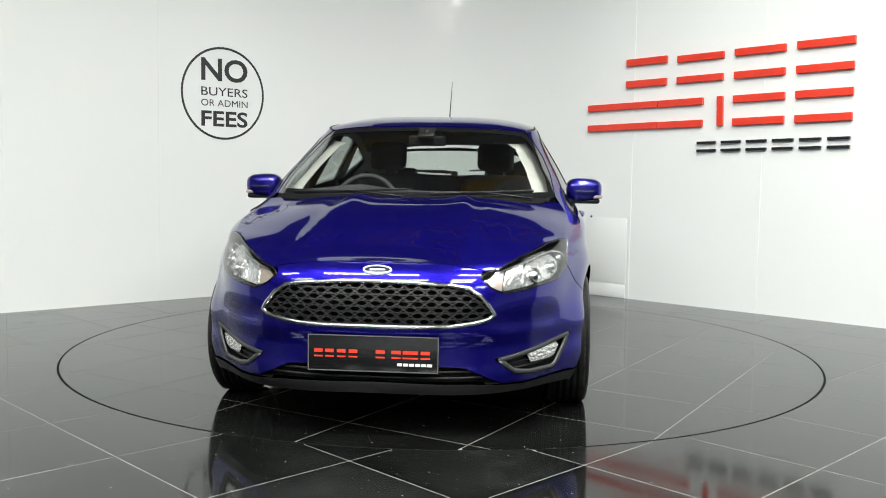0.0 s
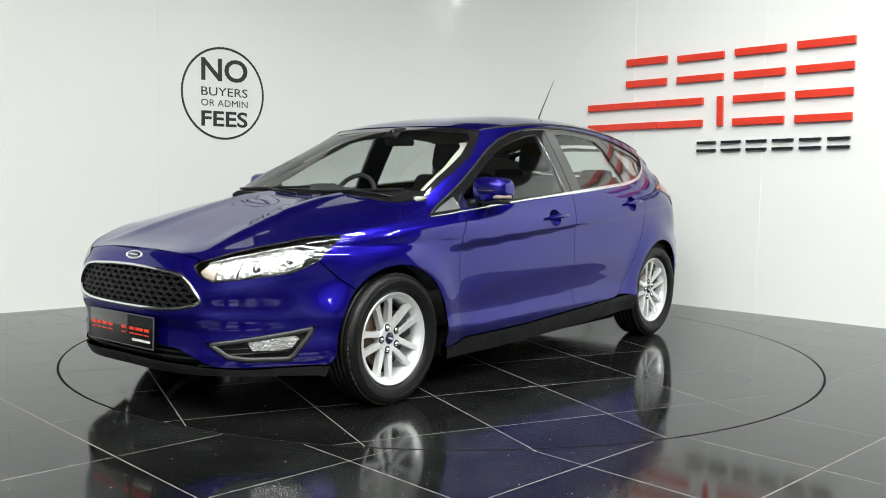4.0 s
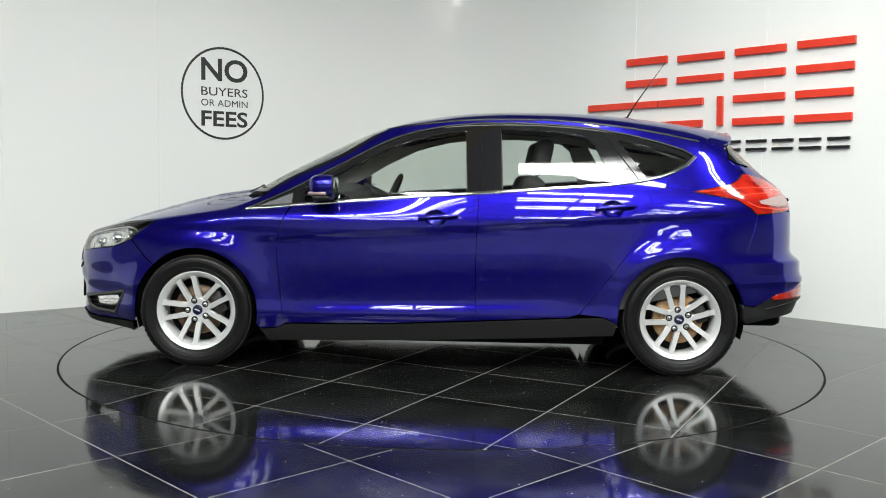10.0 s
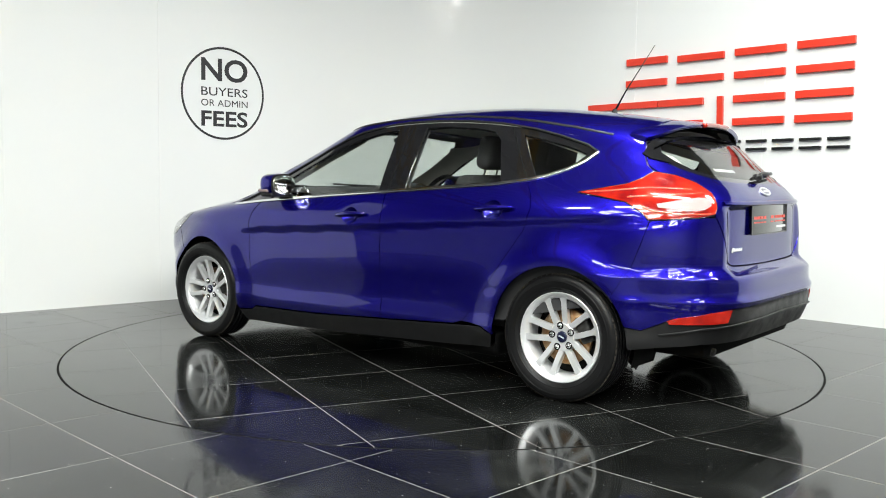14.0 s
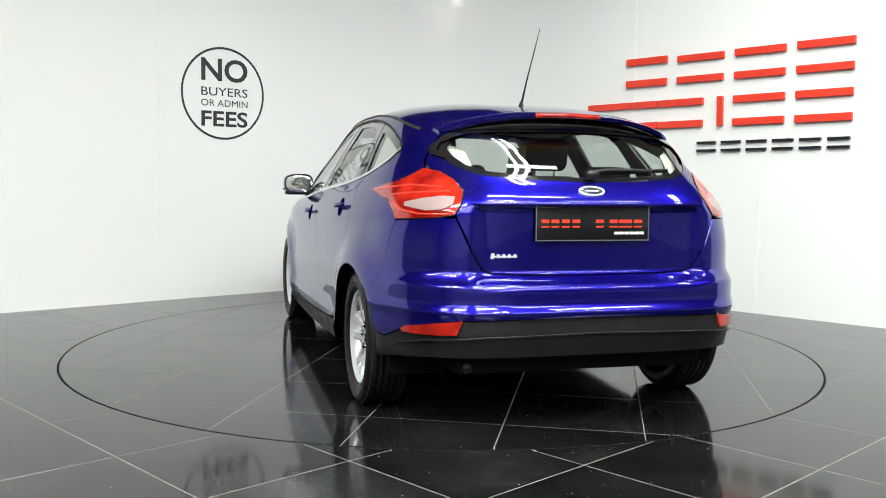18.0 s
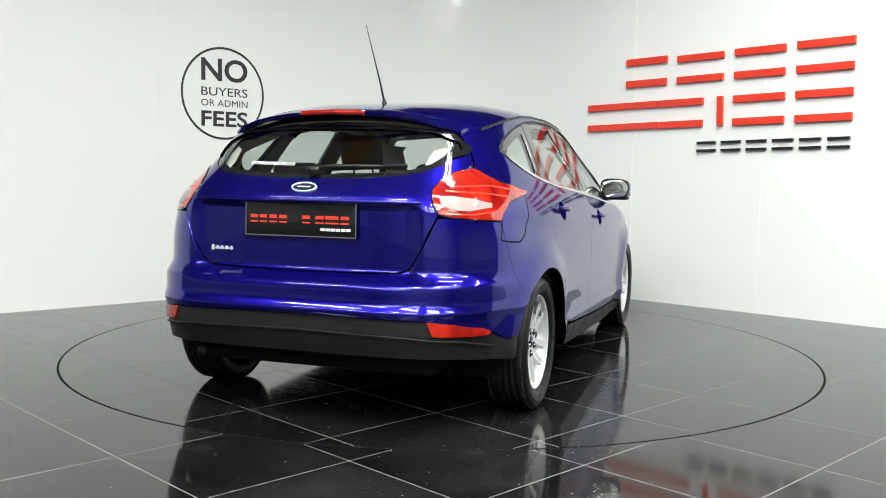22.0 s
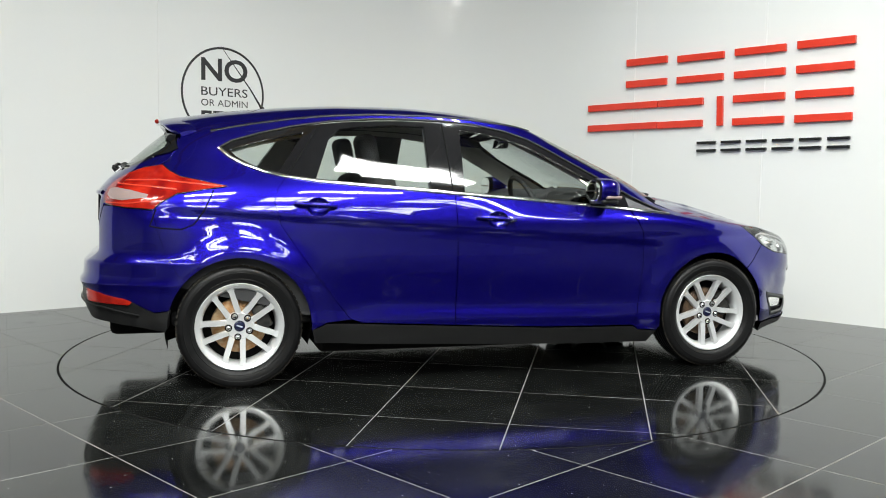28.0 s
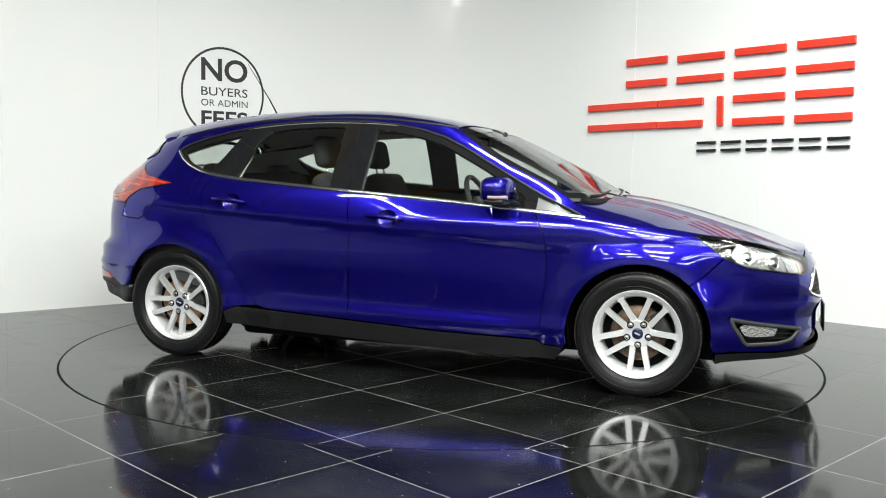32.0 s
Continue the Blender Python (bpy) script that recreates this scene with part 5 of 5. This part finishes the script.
        part("wiper_arm", tube([p1, p1 * 0.5 + p0 * 0.5 + np.array([0, 0, 0.002]), p0], 0.005, 8), BLACK_TRIM, w)


def build_spoiler(car):
    # the roof's rear lip: a thick blade with a drooping edge
    tip = [(0.0, -1.72, 1.352), (0.2, -1.713, 1.345), (0.38, -1.688, 1.322), (0.50, -1.655, 1.29), (0.565, -1.60, 1.268)]
    root = [(0.0, -1.54, 1.379), (0.2, -1.54, 1.372), (0.38, -1.535, 1.342), (0.50, -1.525, 1.314), (0.575, -1.52, 1.282)]
    bm = bmesh.new()
    cols, under = [], []
    ty, tx, tz = (pchip([p[0] for p in tip], [p[k] for p in tip]) for k in (0, 1, 2))
    ry, rx, rz = (pchip([p[0] for p in root], [p[k] for p in root]) for k in (0, 1, 2))
    for w in np.linspace(-1, 1, 41):
        a = abs(w) * 0.565
        b = abs(w) * 0.575
        sg = 1 if w >= 0 else -1
        T = Vector((float(tx(a)), sg * a, float(tz(a))))
        Q = Vector((float(rx(b)), sg * b, float(rz(b))))
        top = [Q.lerp(T, k / 6) + Vector((0, 0, 0.006 * math.sin(math.pi * k / 6))) for k in range(7)]
        low = [T + Vector((0.004, 0, -0.012)), T + Vector((0.012, 0, -0.018)), T.lerp(Q, 0.25) + Vector((0, 0, -0.024)), T.lerp(Q, 0.6) + Vector((0, 0, -0.03)), Q + Vector((0, 0, -0.035))]
        cols.append([bm.verts.new(v) for v in top + low])
        under.append([v + Vector((-0.002, 0, -0.003)) for v in low[1:]])
    for a, b in zip(cols, cols[1:]):
        for i in range(len(a) - 1):
            bm.faces.new((a[i], b[i], b[i + 1], a[i + 1]))
    for c in (cols[0], cols[-1]):
        bm.faces.new(c)
    bmesh.ops.recalc_face_normals(bm, faces=bm.faces)
    sp = flat_shaded(part("spoiler", bm, PAINT, car, "deep blue roof spoiler"), 40)
    m = len(under[0])
    mesh_part("spoiler_underside", [tuple(v) for row in under for v in row], [(i * m + k, i * m + k + 1, (i + 1) * m + k + 1, (i + 1) * m + k) for i in range(len(under) - 1) for k in range(m - 1)], GLOSS_BLACK, sp, "gloss black underside")
    # high brake lamp
    pts = []
    for y in np.linspace(-0.155, 0.155, 21):
        pts.append((float(tx(abs(y))) - 0.003, y, float(tz(abs(y))) - 0.004))
    part("brake_lamp", tube(pts, 0.012, 10), RED_LENS, sp, "long red high-level brake lamp")
    # black fins beside the window
    fin = outline([R(0.45, 1.297), R(0.50, 1.287), R(0.587, 1.252), R(0.607, 1.22), R(0.587, 1.178), R(0.632, 1.2), R(0.637, 1.225), S(-1.62, 1.262), R(0.55, 1.295)])
    pair("window_fin", [fin], GLOSS_BLACK, sp, "gloss black fin beside the rear window", push=0.006, gap=0.0, rim=0.01)
    # aerial
    base = part("aerial_base", lathe([(0.0, 0.045), (0.008, 0.04), (0.014, 0.02), (0.03, 0.004), (0.034, 0.0)], 20, "Z"), BLACK_TRIM, car, "black rubber aerial foot")
    base.matrix_local = Matrix.Translation((-1.13, 0, 1.412)) @ Matrix.Rotation(radians(-14), 4, "Y") @ Matrix.Diagonal((1.3, 0.8, 1, 1))
    part("aerial_rod", tube([(-1.145, 0, 1.452), (-1.2, 0, 1.545), (-1.365, 0, 1.785)], 0.004, 8, radii=[0.006, 0.004, 0.0016]), BLACK_TRIM, car, "thin black whip aerial")


def build_rear(car):
    badge(car, skin_frame(math.pi, 1.0136, 0.001), 0.056, 0.0245)
    plate(car, Matrix.Translation((-2.014, 0.003, 0.882)) @ Matrix.Rotation(-math.pi / 2, 4, "Z") @ Matrix.Rotation(math.pi / 2 - 0.02, 4, "X"), 0.525, 0.149)
    # overhanging lip over the plate
    lp = [(t, 0.962) for t in np.linspace(find_angle("R", 0.53, 0.962), find_angle("R", -0.53, 0.962), 40)]
    part("tailgate_lip", skin_strip(lp, 0.022, 0.008, push=0.001), PAINT, car, "deep blue pressed lip over the plate")
    # script badge as a plain bar
    m = skin_frame(find_angle("R", 0.394, 0.742), 0.742, 0.001)
    script = flat_shaded(part("script_badge", box(m, 0.115, 0.006, 0.004, 0.002, 1), TRIM_SILVER, car, "bright model badge drawn as plain bars"))
    for k in range(5):
        flat_shaded(part("badge_bar", box(m @ pose(-0.048 + 0.024 * k, 0.003, 0.001, 0, 0, -14), 0.014, 0.024 if k == 0 else 0.016, 0.004, 0.001, 1), TRIM_SILVER, script))
    # wiper
    base = part("rear_wiper", disc_oval(0.032, 0.018, 0.026, 24), BLACK_TRIM, car, "black rear wiper on the window")
    base.matrix_local = skin_frame(find_angle("R", -0.02, 1.067), 1.067, 0.012)
    pts = [skin(find_angle("R", y, z), z, h)[0] for y, z, h in ((0.0, 1.067, 0.035), (-0.1, 1.084, 0.03), (-0.2, 1.088, 0.026), (-0.32, 1.091, 0.02))]
    part("wiper_arm", tube(pts, 0.008, 8), BLACK_TRIM, car)
    ys = np.linspace(-0.05, -0.42, 16)
    zs = np.linspace(1.088, 1.104, 16)
    part("wiper_blade", skin_strip(list(zip(find_angles("R", ys, zs), zs)), 0.01, 0.014, push=0.003), BLACK_TRIM, car)
    # white sticker on the rear window
    st = outline([on("R", y, z) for y, z in ((0.11, 1.112), (0.335, 1.117), (0.335, 1.131), (0.11, 1.126))])
    panel("window_sticker", [st], STICKER, car, "white dealer sticker on the rear window", push=-0.008, gap=0, rim=0)
    # tail lamp inner lines
    for sg in (1, -1):
        for pts in ([on("S", -1.42, 1.004), on("S", -1.6, 1.02), on("S", -1.7, 1.03), on("R", 0.62, 1.025)], [on("S", -1.62, 0.985), on("S", -1.72, 0.995), on("R", 0.70, 1.0), on("R", 0.60, 1.008)], [on("S", -1.68, 0.95), on("S", -1.74, 0.925), on("R", 0.72, 0.912), on("R", 0.62, 0.915)]):
            lp = [(sg * t, z) for t, z in outline(pts, False)]
            part("lamp_rib", skin_strip(lp, 0.009, 0.003, push=0.003), RED_GUIDE, car, "lighter red light guide")
        pts = outline(TAIL)
        part("lamp_seal", skin_strip(inset(pts if sg > 0 else mirrored(pts), -0.001), 0.006, 0.003, closed=True), GLOSS_BLACK, car)
    # fuel flap on the right quarter
    pts = outline([on("S", x, z) for x, z in ((-1.718, 0.888), (-1.748, 0.806), (-1.7, 0.797), (-1.6, 0.791), (-1.54, 0.818), (-1.493, 0.883), (-1.458, 0.956), (-1.447, 0.985))], False)
    part("fuel_flap", skin_strip([(-t, z) for t, z in pts], 0.007, 0.0008), LINER, car, "thin gap round the fuel flap")
    # tailpipe and undertray bits
    part("tailpipe", tube([(-1.6, 0.5, 0.30), (-1.86, 0.52, 0.29), (-1.96, 0.53, 0.27)], 0.021, 16), DARK_METAL, car, "dull steel tailpipe")
    bm = box(pose(-WHEEL_X, 0, 0.32), 0.12, 1.3, 0.09, 0.03)
    add_box(bm, pose(-1.0, 0.5, 0.27, 0, 0, 10), 0.6, 0.08, 0.06, 0.02)
    add_box(bm, pose(-1.0, -0.5, 0.27, 0, 0, -10), 0.6, 0.08, 0.06, 0.02)
    part("rear_axle", bm, LINER, car, "dark rear axle and arms")


def ellipse_loop(x, z, rx, rz, n=28):
    pts = [(x + rx * math.cos(TAU * i / n), z + rz * math.sin(TAU * i / n)) for i in range(n)]
    th = find_angles("S", [p[0] for p in pts], [p[1] for p in pts])
    return [(float(a), p[1]) for a, p in zip(th, pts)]


HANDLES = {"front_door": (0.01, 0.841), "rear_door": (-0.94, 0.906)}


def build_handles(car):
    for door, (x, z) in HANDLES.items():
        loop = ellipse_loop(x, z, 0.058, 0.046)
        tz = z

        def dish(th, zz, x=x, tz=tz):
            p = skin(th, zz)
            r = ((p[:, 0] - x) / 0.058) ** 2 + ((zz - tz) / 0.046) ** 2
            return -0.034 * np.clip(1 - r, 0, 1) ** 0.6
        for sg in (1, -1):
            lp = loop if sg > 0 else mirrored(loop)
            panel("handle_cup", [lp], PAINT, car, "", gap=0, rim=0, curve=dish)
            n = 18
            xs = np.linspace(x + 0.09, x - 0.122, n)
            zs = np.linspace(z - 0.003, z + 0.012, n)
            th = find_angles("S", xs, zs) * sg
            pr = 0.016 + 0.012 * np.sin(np.linspace(0, math.pi, n))
            pts = skin(th, zs, pr)
            bm = tube([tuple(p) for p in pts], 0.01, 10, radii=[0.006 + 0.0085 * math.sin(math.pi * min(1, max(0.06, k / (n - 1)))) ** 0.5 for k in range(n)])
            h = part("door_handle", bm, PAINT, car, "blue pull handle")
            m = skin_frame(th[1], zs[1], 0.012)
            if door == "front_door":
                part("key_cap", disc_oval(0.012, 0.012, 0.006, 16), CHROME if sg < 0 else PAINT, h).matrix_local = skin_frame(th[2], zs[2], 0.022)


def build_mirrors(car):
    for sg in (1, -1):
        # shell: a rounded box cut flat at the rear
        bm = bmesh.new()
        nu, nv = 28, 20
        grid = []
        for i in range(nu + 1):
            u = -math.pi / 2 + math.pi * i / nu
            row = []
            for j in range(nv):
                v = TAU * j / nv
                e = 0.62

                def sp(a):
                    return math.copysign(abs(a) ** e, a)
                lx = 0.085 * sp(math.sin(u))
                ly, lz = 0.098 * sp(math.cos(u)) * sp(math.cos(v)), 0.07 * sp(math.cos(u)) * sp(math.sin(v))
                lx = max(lx, -0.04)
                taper = 1 - 0.12 * (ly / 0.098 + 1) / 2
                row.append(bm.verts.new((lx - 0.25 * (ly + 0.098) * 0.35, ly, lz * taper + 0.006)))
            grid.append(row)
        for a, b in zip(grid, grid[1:]):
            for j in range(nv):
                bm.faces.new((a[j], a[(j + 1) % nv], b[(j + 1) % nv], b[j]))
        bmesh.ops.remove_doubles(bm, verts=bm.verts, dist=1e-5)
        bmesh.ops.recalc_face_normals(bm, faces=bm.faces)
        if sg < 0:
            bmesh.ops.transform(bm, matrix=Matrix.Diagonal((1, -1, 1, 1)), verts=bm.verts)
            bmesh.ops.reverse_faces(bm, faces=bm.faces)
        bm.normal_update()
        for f in bm.faces:
            f.material_index = 1 if f.normal.x < -0.6 else 0
        m = flat_shaded(part("door_mirror", bm, PAINT, car, "blue door mirror shell with a black back"), 50)
        m.data.materials.append(BLACK_TRIM)
        m.matrix_local = pose(0.615, sg * 0.9, 0.997)
        low = box(pose(0.0, 0, -0.052), 0.1, 0.17, 0.03, 0.014, 3)
        part("mirror_underside", low, BLACK_TRIM, m, "black lower mirror housing")
        ind = box(pose(0.012, sg * 0.045, -0.03, 0, 0, sg * -12), 0.1, 0.1, 0.018, 0.007, 3)
        part("mirror_indicator", ind, WHITE_LENS, m, "clear turn lamp strip")
        gl = disc_oval(0.087, 0.056, 0.003, 40, 0, 0.7)
        g = part("mirror_glass", gl, MIRROR, m, "silvered mirror glass")
        g.matrix_local = Matrix.Translation((-0.066, 0.0, 0.004)) @ Matrix.Rotation(-math.pi / 2, 4, "Y") @ Matrix.Rotation(math.pi / 2, 4, "Z")
        part("mirror_rim", oval_ring(0.096, 0.064, 0.012, 0.004, 48, 0.7), BLACK_TRIM, m).matrix_local = g.matrix_local
        foot = tube([(0.015, -sg * 0.06, -0.05), (0.03, -sg * 0.11, -0.068), (0.05, -sg * 0.16, -0.085)], 0.03, 12, radii=[0.028, 0.026, 0.034])
        part("mirror_foot", foot, BLACK_TRIM, m, "black mirror foot")


MIRROR = mat("mirror_silver", (0.92, 0.92, 0.92), 0.0, 1.0)


# ---- cabin ----
def seat(car, x, y, label, dark=CLOTH):
    s = part("front_seat", box(pose(x, y, 0.50, 0, -6), 0.5, 0.5, 0.16, 0.06, 4), dark, car, label)
    part("backrest", box(pose(x - 0.33, y, 0.78, 0, -20), 0.14, 0.47, 0.62, 0.06, 4), dark, s)
    head = box(pose(0, 0, 0), 0.10, 0.25, 0.19, 0.045, 4)
    h = part("headrest", head, dark, s, "black cloth headrest")
    h.matrix_local = pose(x - 0.475, y, 1.20, 0, -12)
    for dy in (-0.06, 0.06):
        part("headrest_post", tube([(x - 0.43, y + dy, 1.04), (x - 0.465, y + dy, 1.14)], 0.006, 8), CHROME, s)


def build_cabin(car):
    # headliner and trims
    cap("headliner", [(0.22, 1.352), (0.0, 1.395), (-0.2, 1.41), (-0.45, 1.42), (-0.7, 1.415), (-0.95, 1.402), (-1.2, 1.38), (-1.45, 1.35), (-1.6, 1.315)],
        [S(0.15, 1.335), S(0.0, 1.35), S(-0.2, 1.365), S(-0.45, 1.37), S(-0.7, 1.36), S(-0.95, 1.335), S(-1.2, 1.30), S(-1.45, 1.265), S(-1.56, 1.25)], HEADLINER, car, "pale grey felt headliner", 2.6, rim=0.004)
    # inner walls under the windows
    low = [S(1.0, 0.88), S(0.5, 0.93), S(-0.2, 0.985), S(-0.92, 1.04), S(-1.2, 1.085), S(-1.45, 1.15), S(-1.75, 1.1), S(-1.9, 0.95), S(-1.8, 0.55), S(-1.0, 0.38), S(0.9, 0.34)]
    pair("door_card", [outline(low)], CABIN, car, "dark inner door trim", push=-0.07, gap=0, rim=0)
    inner = {"screen_pillar_trim": [S(0.98, 0.95), F(0.65, 1.02), F(0.595, 1.18), F(0.53, 1.30), F(0.48, 1.33), S(0.1, 1.345), S(0.2, 1.29), S(0.4, 1.2), S(0.65, 1.06), S(0.8, 0.96)]}
    for k, v in inner.items():
        pair(k, [outline(v)], HEADLINER, car, "pale grey inner pillar trim", push=-0.065, gap=0, rim=0)
    pair("door_pillar_trim", [outline([S(-0.155, 0.99), S(-0.145, 1.345), S(-0.345, 1.355), S(-0.355, 1.0)])], CABIN, car, "dark inner door pillar trim", push=-0.03, gap=0, rim=0)
    pair("rear_pillar_trim", [outline([S(-0.94, 1.05), S(-0.86, 1.30), S(-0.98, 1.31), S(-1.13, 1.08)]), ], HEADLINER, car, "pale rear pillar trim", push=-0.03, gap=0, rim=0)
    pair("roof_rail_trim", [outline([S(x, z) for x, z in ((0.45, 1.17), (0.123, 1.30), (-0.13, 1.34), (-0.5, 1.352), (-0.85, 1.325), (-1.1, 1.285), (-1.36, 1.215), (-1.4, 1.25), (-1.2, 1.30), (-0.85, 1.37), (-0.4, 1.385), (-0.05, 1.368), (0.25, 1.30), (0.5, 1.18))])], HEADLINER, car, "pale grey roof edge trim", push=-0.028, gap=0, rim=0)
    pair("rear_quarter_trim", [outline([S(-1.37, 1.20), S(-1.2, 1.25), S(-1.0, 1.305), S(-1.5, 1.265), R(0.5, 1.24), R(0.49, 1.18), R(0.52, 1.12), S(-1.6, 1.08), S(-1.3, 1.09)])], HEADLINER, car, "pale rear quarter trim", push=-0.035, gap=0, rim=0)
    # floor, boot and bulkhead
    bm = bmesh.new()
    add_box(bm, pose(-0.35, 0, 0.33), 2.6, 1.5, 0.06, 0.02)
    add_box(bm, pose(-1.6, 0, 0.55), 0.7, 1.2, 0.4, 0.02)
    part("cabin_floor", bm, CABIN, car, "dark carpeted floor")
    part("parcel_shelf", box(pose(-1.58, 0, 0.985, 0, 2), 0.62, 1.1, 0.02, 0.008), CABIN, car, "black parcel shelf")
    # dashboard
    bm = bmesh.new()
    prof = [(1.02, 0.945), (0.85, 0.985), (0.62, 0.985), (0.50, 0.95), (0.46, 0.88), (0.50, 0.70), (0.62, 0.50), (1.0, 0.48)]
    cols = []
    for y in np.linspace(-0.72, 0.72, 25):
        bulge = 0.03 * math.exp(-((y + 0.36) / 0.18) ** 2)
        cols.append([bm.verts.new((x - (0.12 * (abs(y) / 0.72) ** 2 if i < 2 else 0), y, z + (bulge if i in (2, 3) else 0))) for i, (x, z) in enumerate(prof)])
    for a, b in zip(cols, cols[1:]):
        for i in range(len(prof) - 1):
            bm.faces.new((a[i], a[i + 1], b[i + 1], b[i]))
    bmesh.ops.recalc_face_normals(bm, faces=bm.faces)
    part("dashboard", bm, CABIN, car, "black soft plastic dashboard")
    # steering wheel on the right
    c = Matrix.Translation((0.37, -0.36, 0.90)) @ Matrix.Rotation(radians(-24), 4, "Y") @ Matrix.Rotation(math.pi / 2, 4, "Y")
    ring = [c @ Vector((0.18 * math.cos(TAU * i / 40), 0.18 * math.sin(TAU * i / 40), 0)) for i in range(40)]
    sw = part("steering_wheel", tube(ring, 0.015, 10, closed=True), CABIN, car, "black leather steering wheel")
    bm = bmesh.new()
    add_box(bm, c, 0.12, 0.13, 0.05, 0.02, 3)
    for a in (90, 270, 0):
        add_box(bm, c @ Matrix.Rotation(radians(a), 4, "Z") @ pose(0.11, 0, 0), 0.14, 0.035, 0.02, 0.006)
    part("wheel_boss", bm, CABIN, sw)
    part("steering_column", tube([c @ Vector((0, 0, 0)), c @ Vector((0, 0, 0.2))], 0.04, 12), CABIN, car)
    seat(car, -0.12, -0.37, "black cloth driver's seat with headrest")
    seat(car, -0.12, 0.37, "black cloth passenger seat with headrest")
    b = part("rear_bench", box(pose(-0.92, 0, 0.52, 0, -5), 0.5, 1.3, 0.16, 0.05, 3), CLOTH, car, "black cloth rear bench")
    part("bench_back", box(pose(-1.24, 0, 0.80, 0, -18), 0.14, 1.26, 0.55, 0.05, 3), CLOTH, b)
    for y in (-0.38, 0.38):
        part("rear_headrest", box(pose(-1.35, y, 1.075, 0, -12), 0.09, 0.24, 0.1, 0.035, 3), CLOTH, b)
    # rear-view mirror
    m = part("interior_mirror", box(pose(0.34, 0.0, 1.275, 0, 12), 0.03, 0.22, 0.065, 0.014, 3), BLACK_TRIM, car, "black interior mirror under the roof")
    part("mirror_stalk", tube([(0.36, 0, 1.29), (0.41, 0, 1.33)], 0.012, 10), BLACK_TRIM, m)
    part("mirror_face", box(pose(0.323, 0.0, 1.272, 0, 12), 0.003, 0.20, 0.052), MIRROR, m)
    part("sensor_box", box(pose(0.38, 0.0, 1.315, 0, 25), 0.12, 0.1, 0.03, 0.01), BLACK_TRIM, m)


# ---- sign and decal on the wall ----
def text_mesh(body, heavy=0.0):
    cu = bpy.data.curves.new("lettering", "FONT")
    cu.body, cu.size, cu.offset, cu.resolution_u = body, 1.0, heavy, 4
    ob = new("lettering", cu)
    me = bpy.data.meshes.new_from_object(ob.evaluated_get(bpy.context.evaluated_depsgraph_get()))
    bpy.data.objects.remove(ob)
    return me


def build_decal():
    d = empty("wall_decal", "round dark notice lettered on the white wall", "sign")
    c = wall_frame("L", 1.824, 1.738, 0.001)
    part("ring", oval_ring(0.388, 0.392, 0.019, 0.0012, 96), DECAL, d, "thin dark circle").matrix_local = c
    for body, s0, s1, z0, z1, heavy in (("NO", 1.618, 2.051, 1.838, 2.032, 0.022), ("BUYERS", 1.617, 2.051, 1.715, 1.787, 0.004), ("OR ADMIN", 1.616, 2.051, 1.627, 1.684, 0.0), ("FEES", 1.617, 2.051, 1.456, 1.589, 0.022)):
        me = text_mesh(body, heavy)
        co = np.array([v.co for v in me.vertices])
        lo, hi = co.min(0), co.max(0)
        for v in me.vertices:
            v.co = ((v.co.x - lo[0]) / (hi[0] - lo[0]) * (s1 - s0), (v.co.y - lo[1]) / (hi[1] - lo[1]) * (z1 - z0), 0.0)
        me.materials.clear()
        me.materials.append(DECAL)
        ob = new("lettering", me)
        ob.parent = d
        tagged(ob, "dark words: " + body.lower())
        ob.matrix_local = wall_frame("L", s0, z0, 0.0025)


def build_sign():
    g = empty("wall_sign", "dealer sign of raised red and black bars on the wall", "sign")
    red = [(-0.062, 0.328, 1.86, 2.106), (0.426, 0.839, 1.873, 2.104), (0.932, 1.348, 1.884, 2.122), (1.435, 1.865, 1.896, 2.14),
           (-0.447, 0.248, 1.49, 1.726), (0.259, 0.669, 1.5, 1.739), (0.796, 0.845, 1.507, 1.747), (0.932, 1.352, 1.511, 1.752), (1.437, 1.866, 1.52, 1.764)]
    tilt = 0.024
    for s0, s1, z0, z1 in red:
        h = z1 - z0
        w = s1 - s0
        rows = ((0.5, 1.0),) if w < 0.1 else ((0.12, 0.24), (0.88, 0.24))
        for f, hh in rows:
            m = wall_frame("R", (s0 + s1) / 2, z0 + h * f, 0.018) @ pose(0, 0, 0, 0, 0, math.degrees(tilt))
            flat_shaded(part("sign_bar", box(m, w, h * hh, 0.03, 0.002, 1), SIGN_RED, g, "red acrylic bar"))
    for i in range(6):
        s0 = 0.627 + 0.213 * i
        z0 = 1.298 + 0.02 * (s0 - 0.627)
        for f in (0.12, 0.88):
            m = wall_frame("R", s0 + 0.083, z0 + 0.085 * f, 0.016) @ pose(0, 0, 0, 0, 0, math.degrees(tilt))
            flat_shaded(part("sign_bar", box(m, 0.166, 0.02, 0.026, 0.002, 1), SIGN_BLACK, g, "black acrylic bar"))


build_room()
build_decal()
build_sign()
CAR = build_car()
TABLE = build_turntable()
build_floor_tiles()
motions(CAR, TABLE)
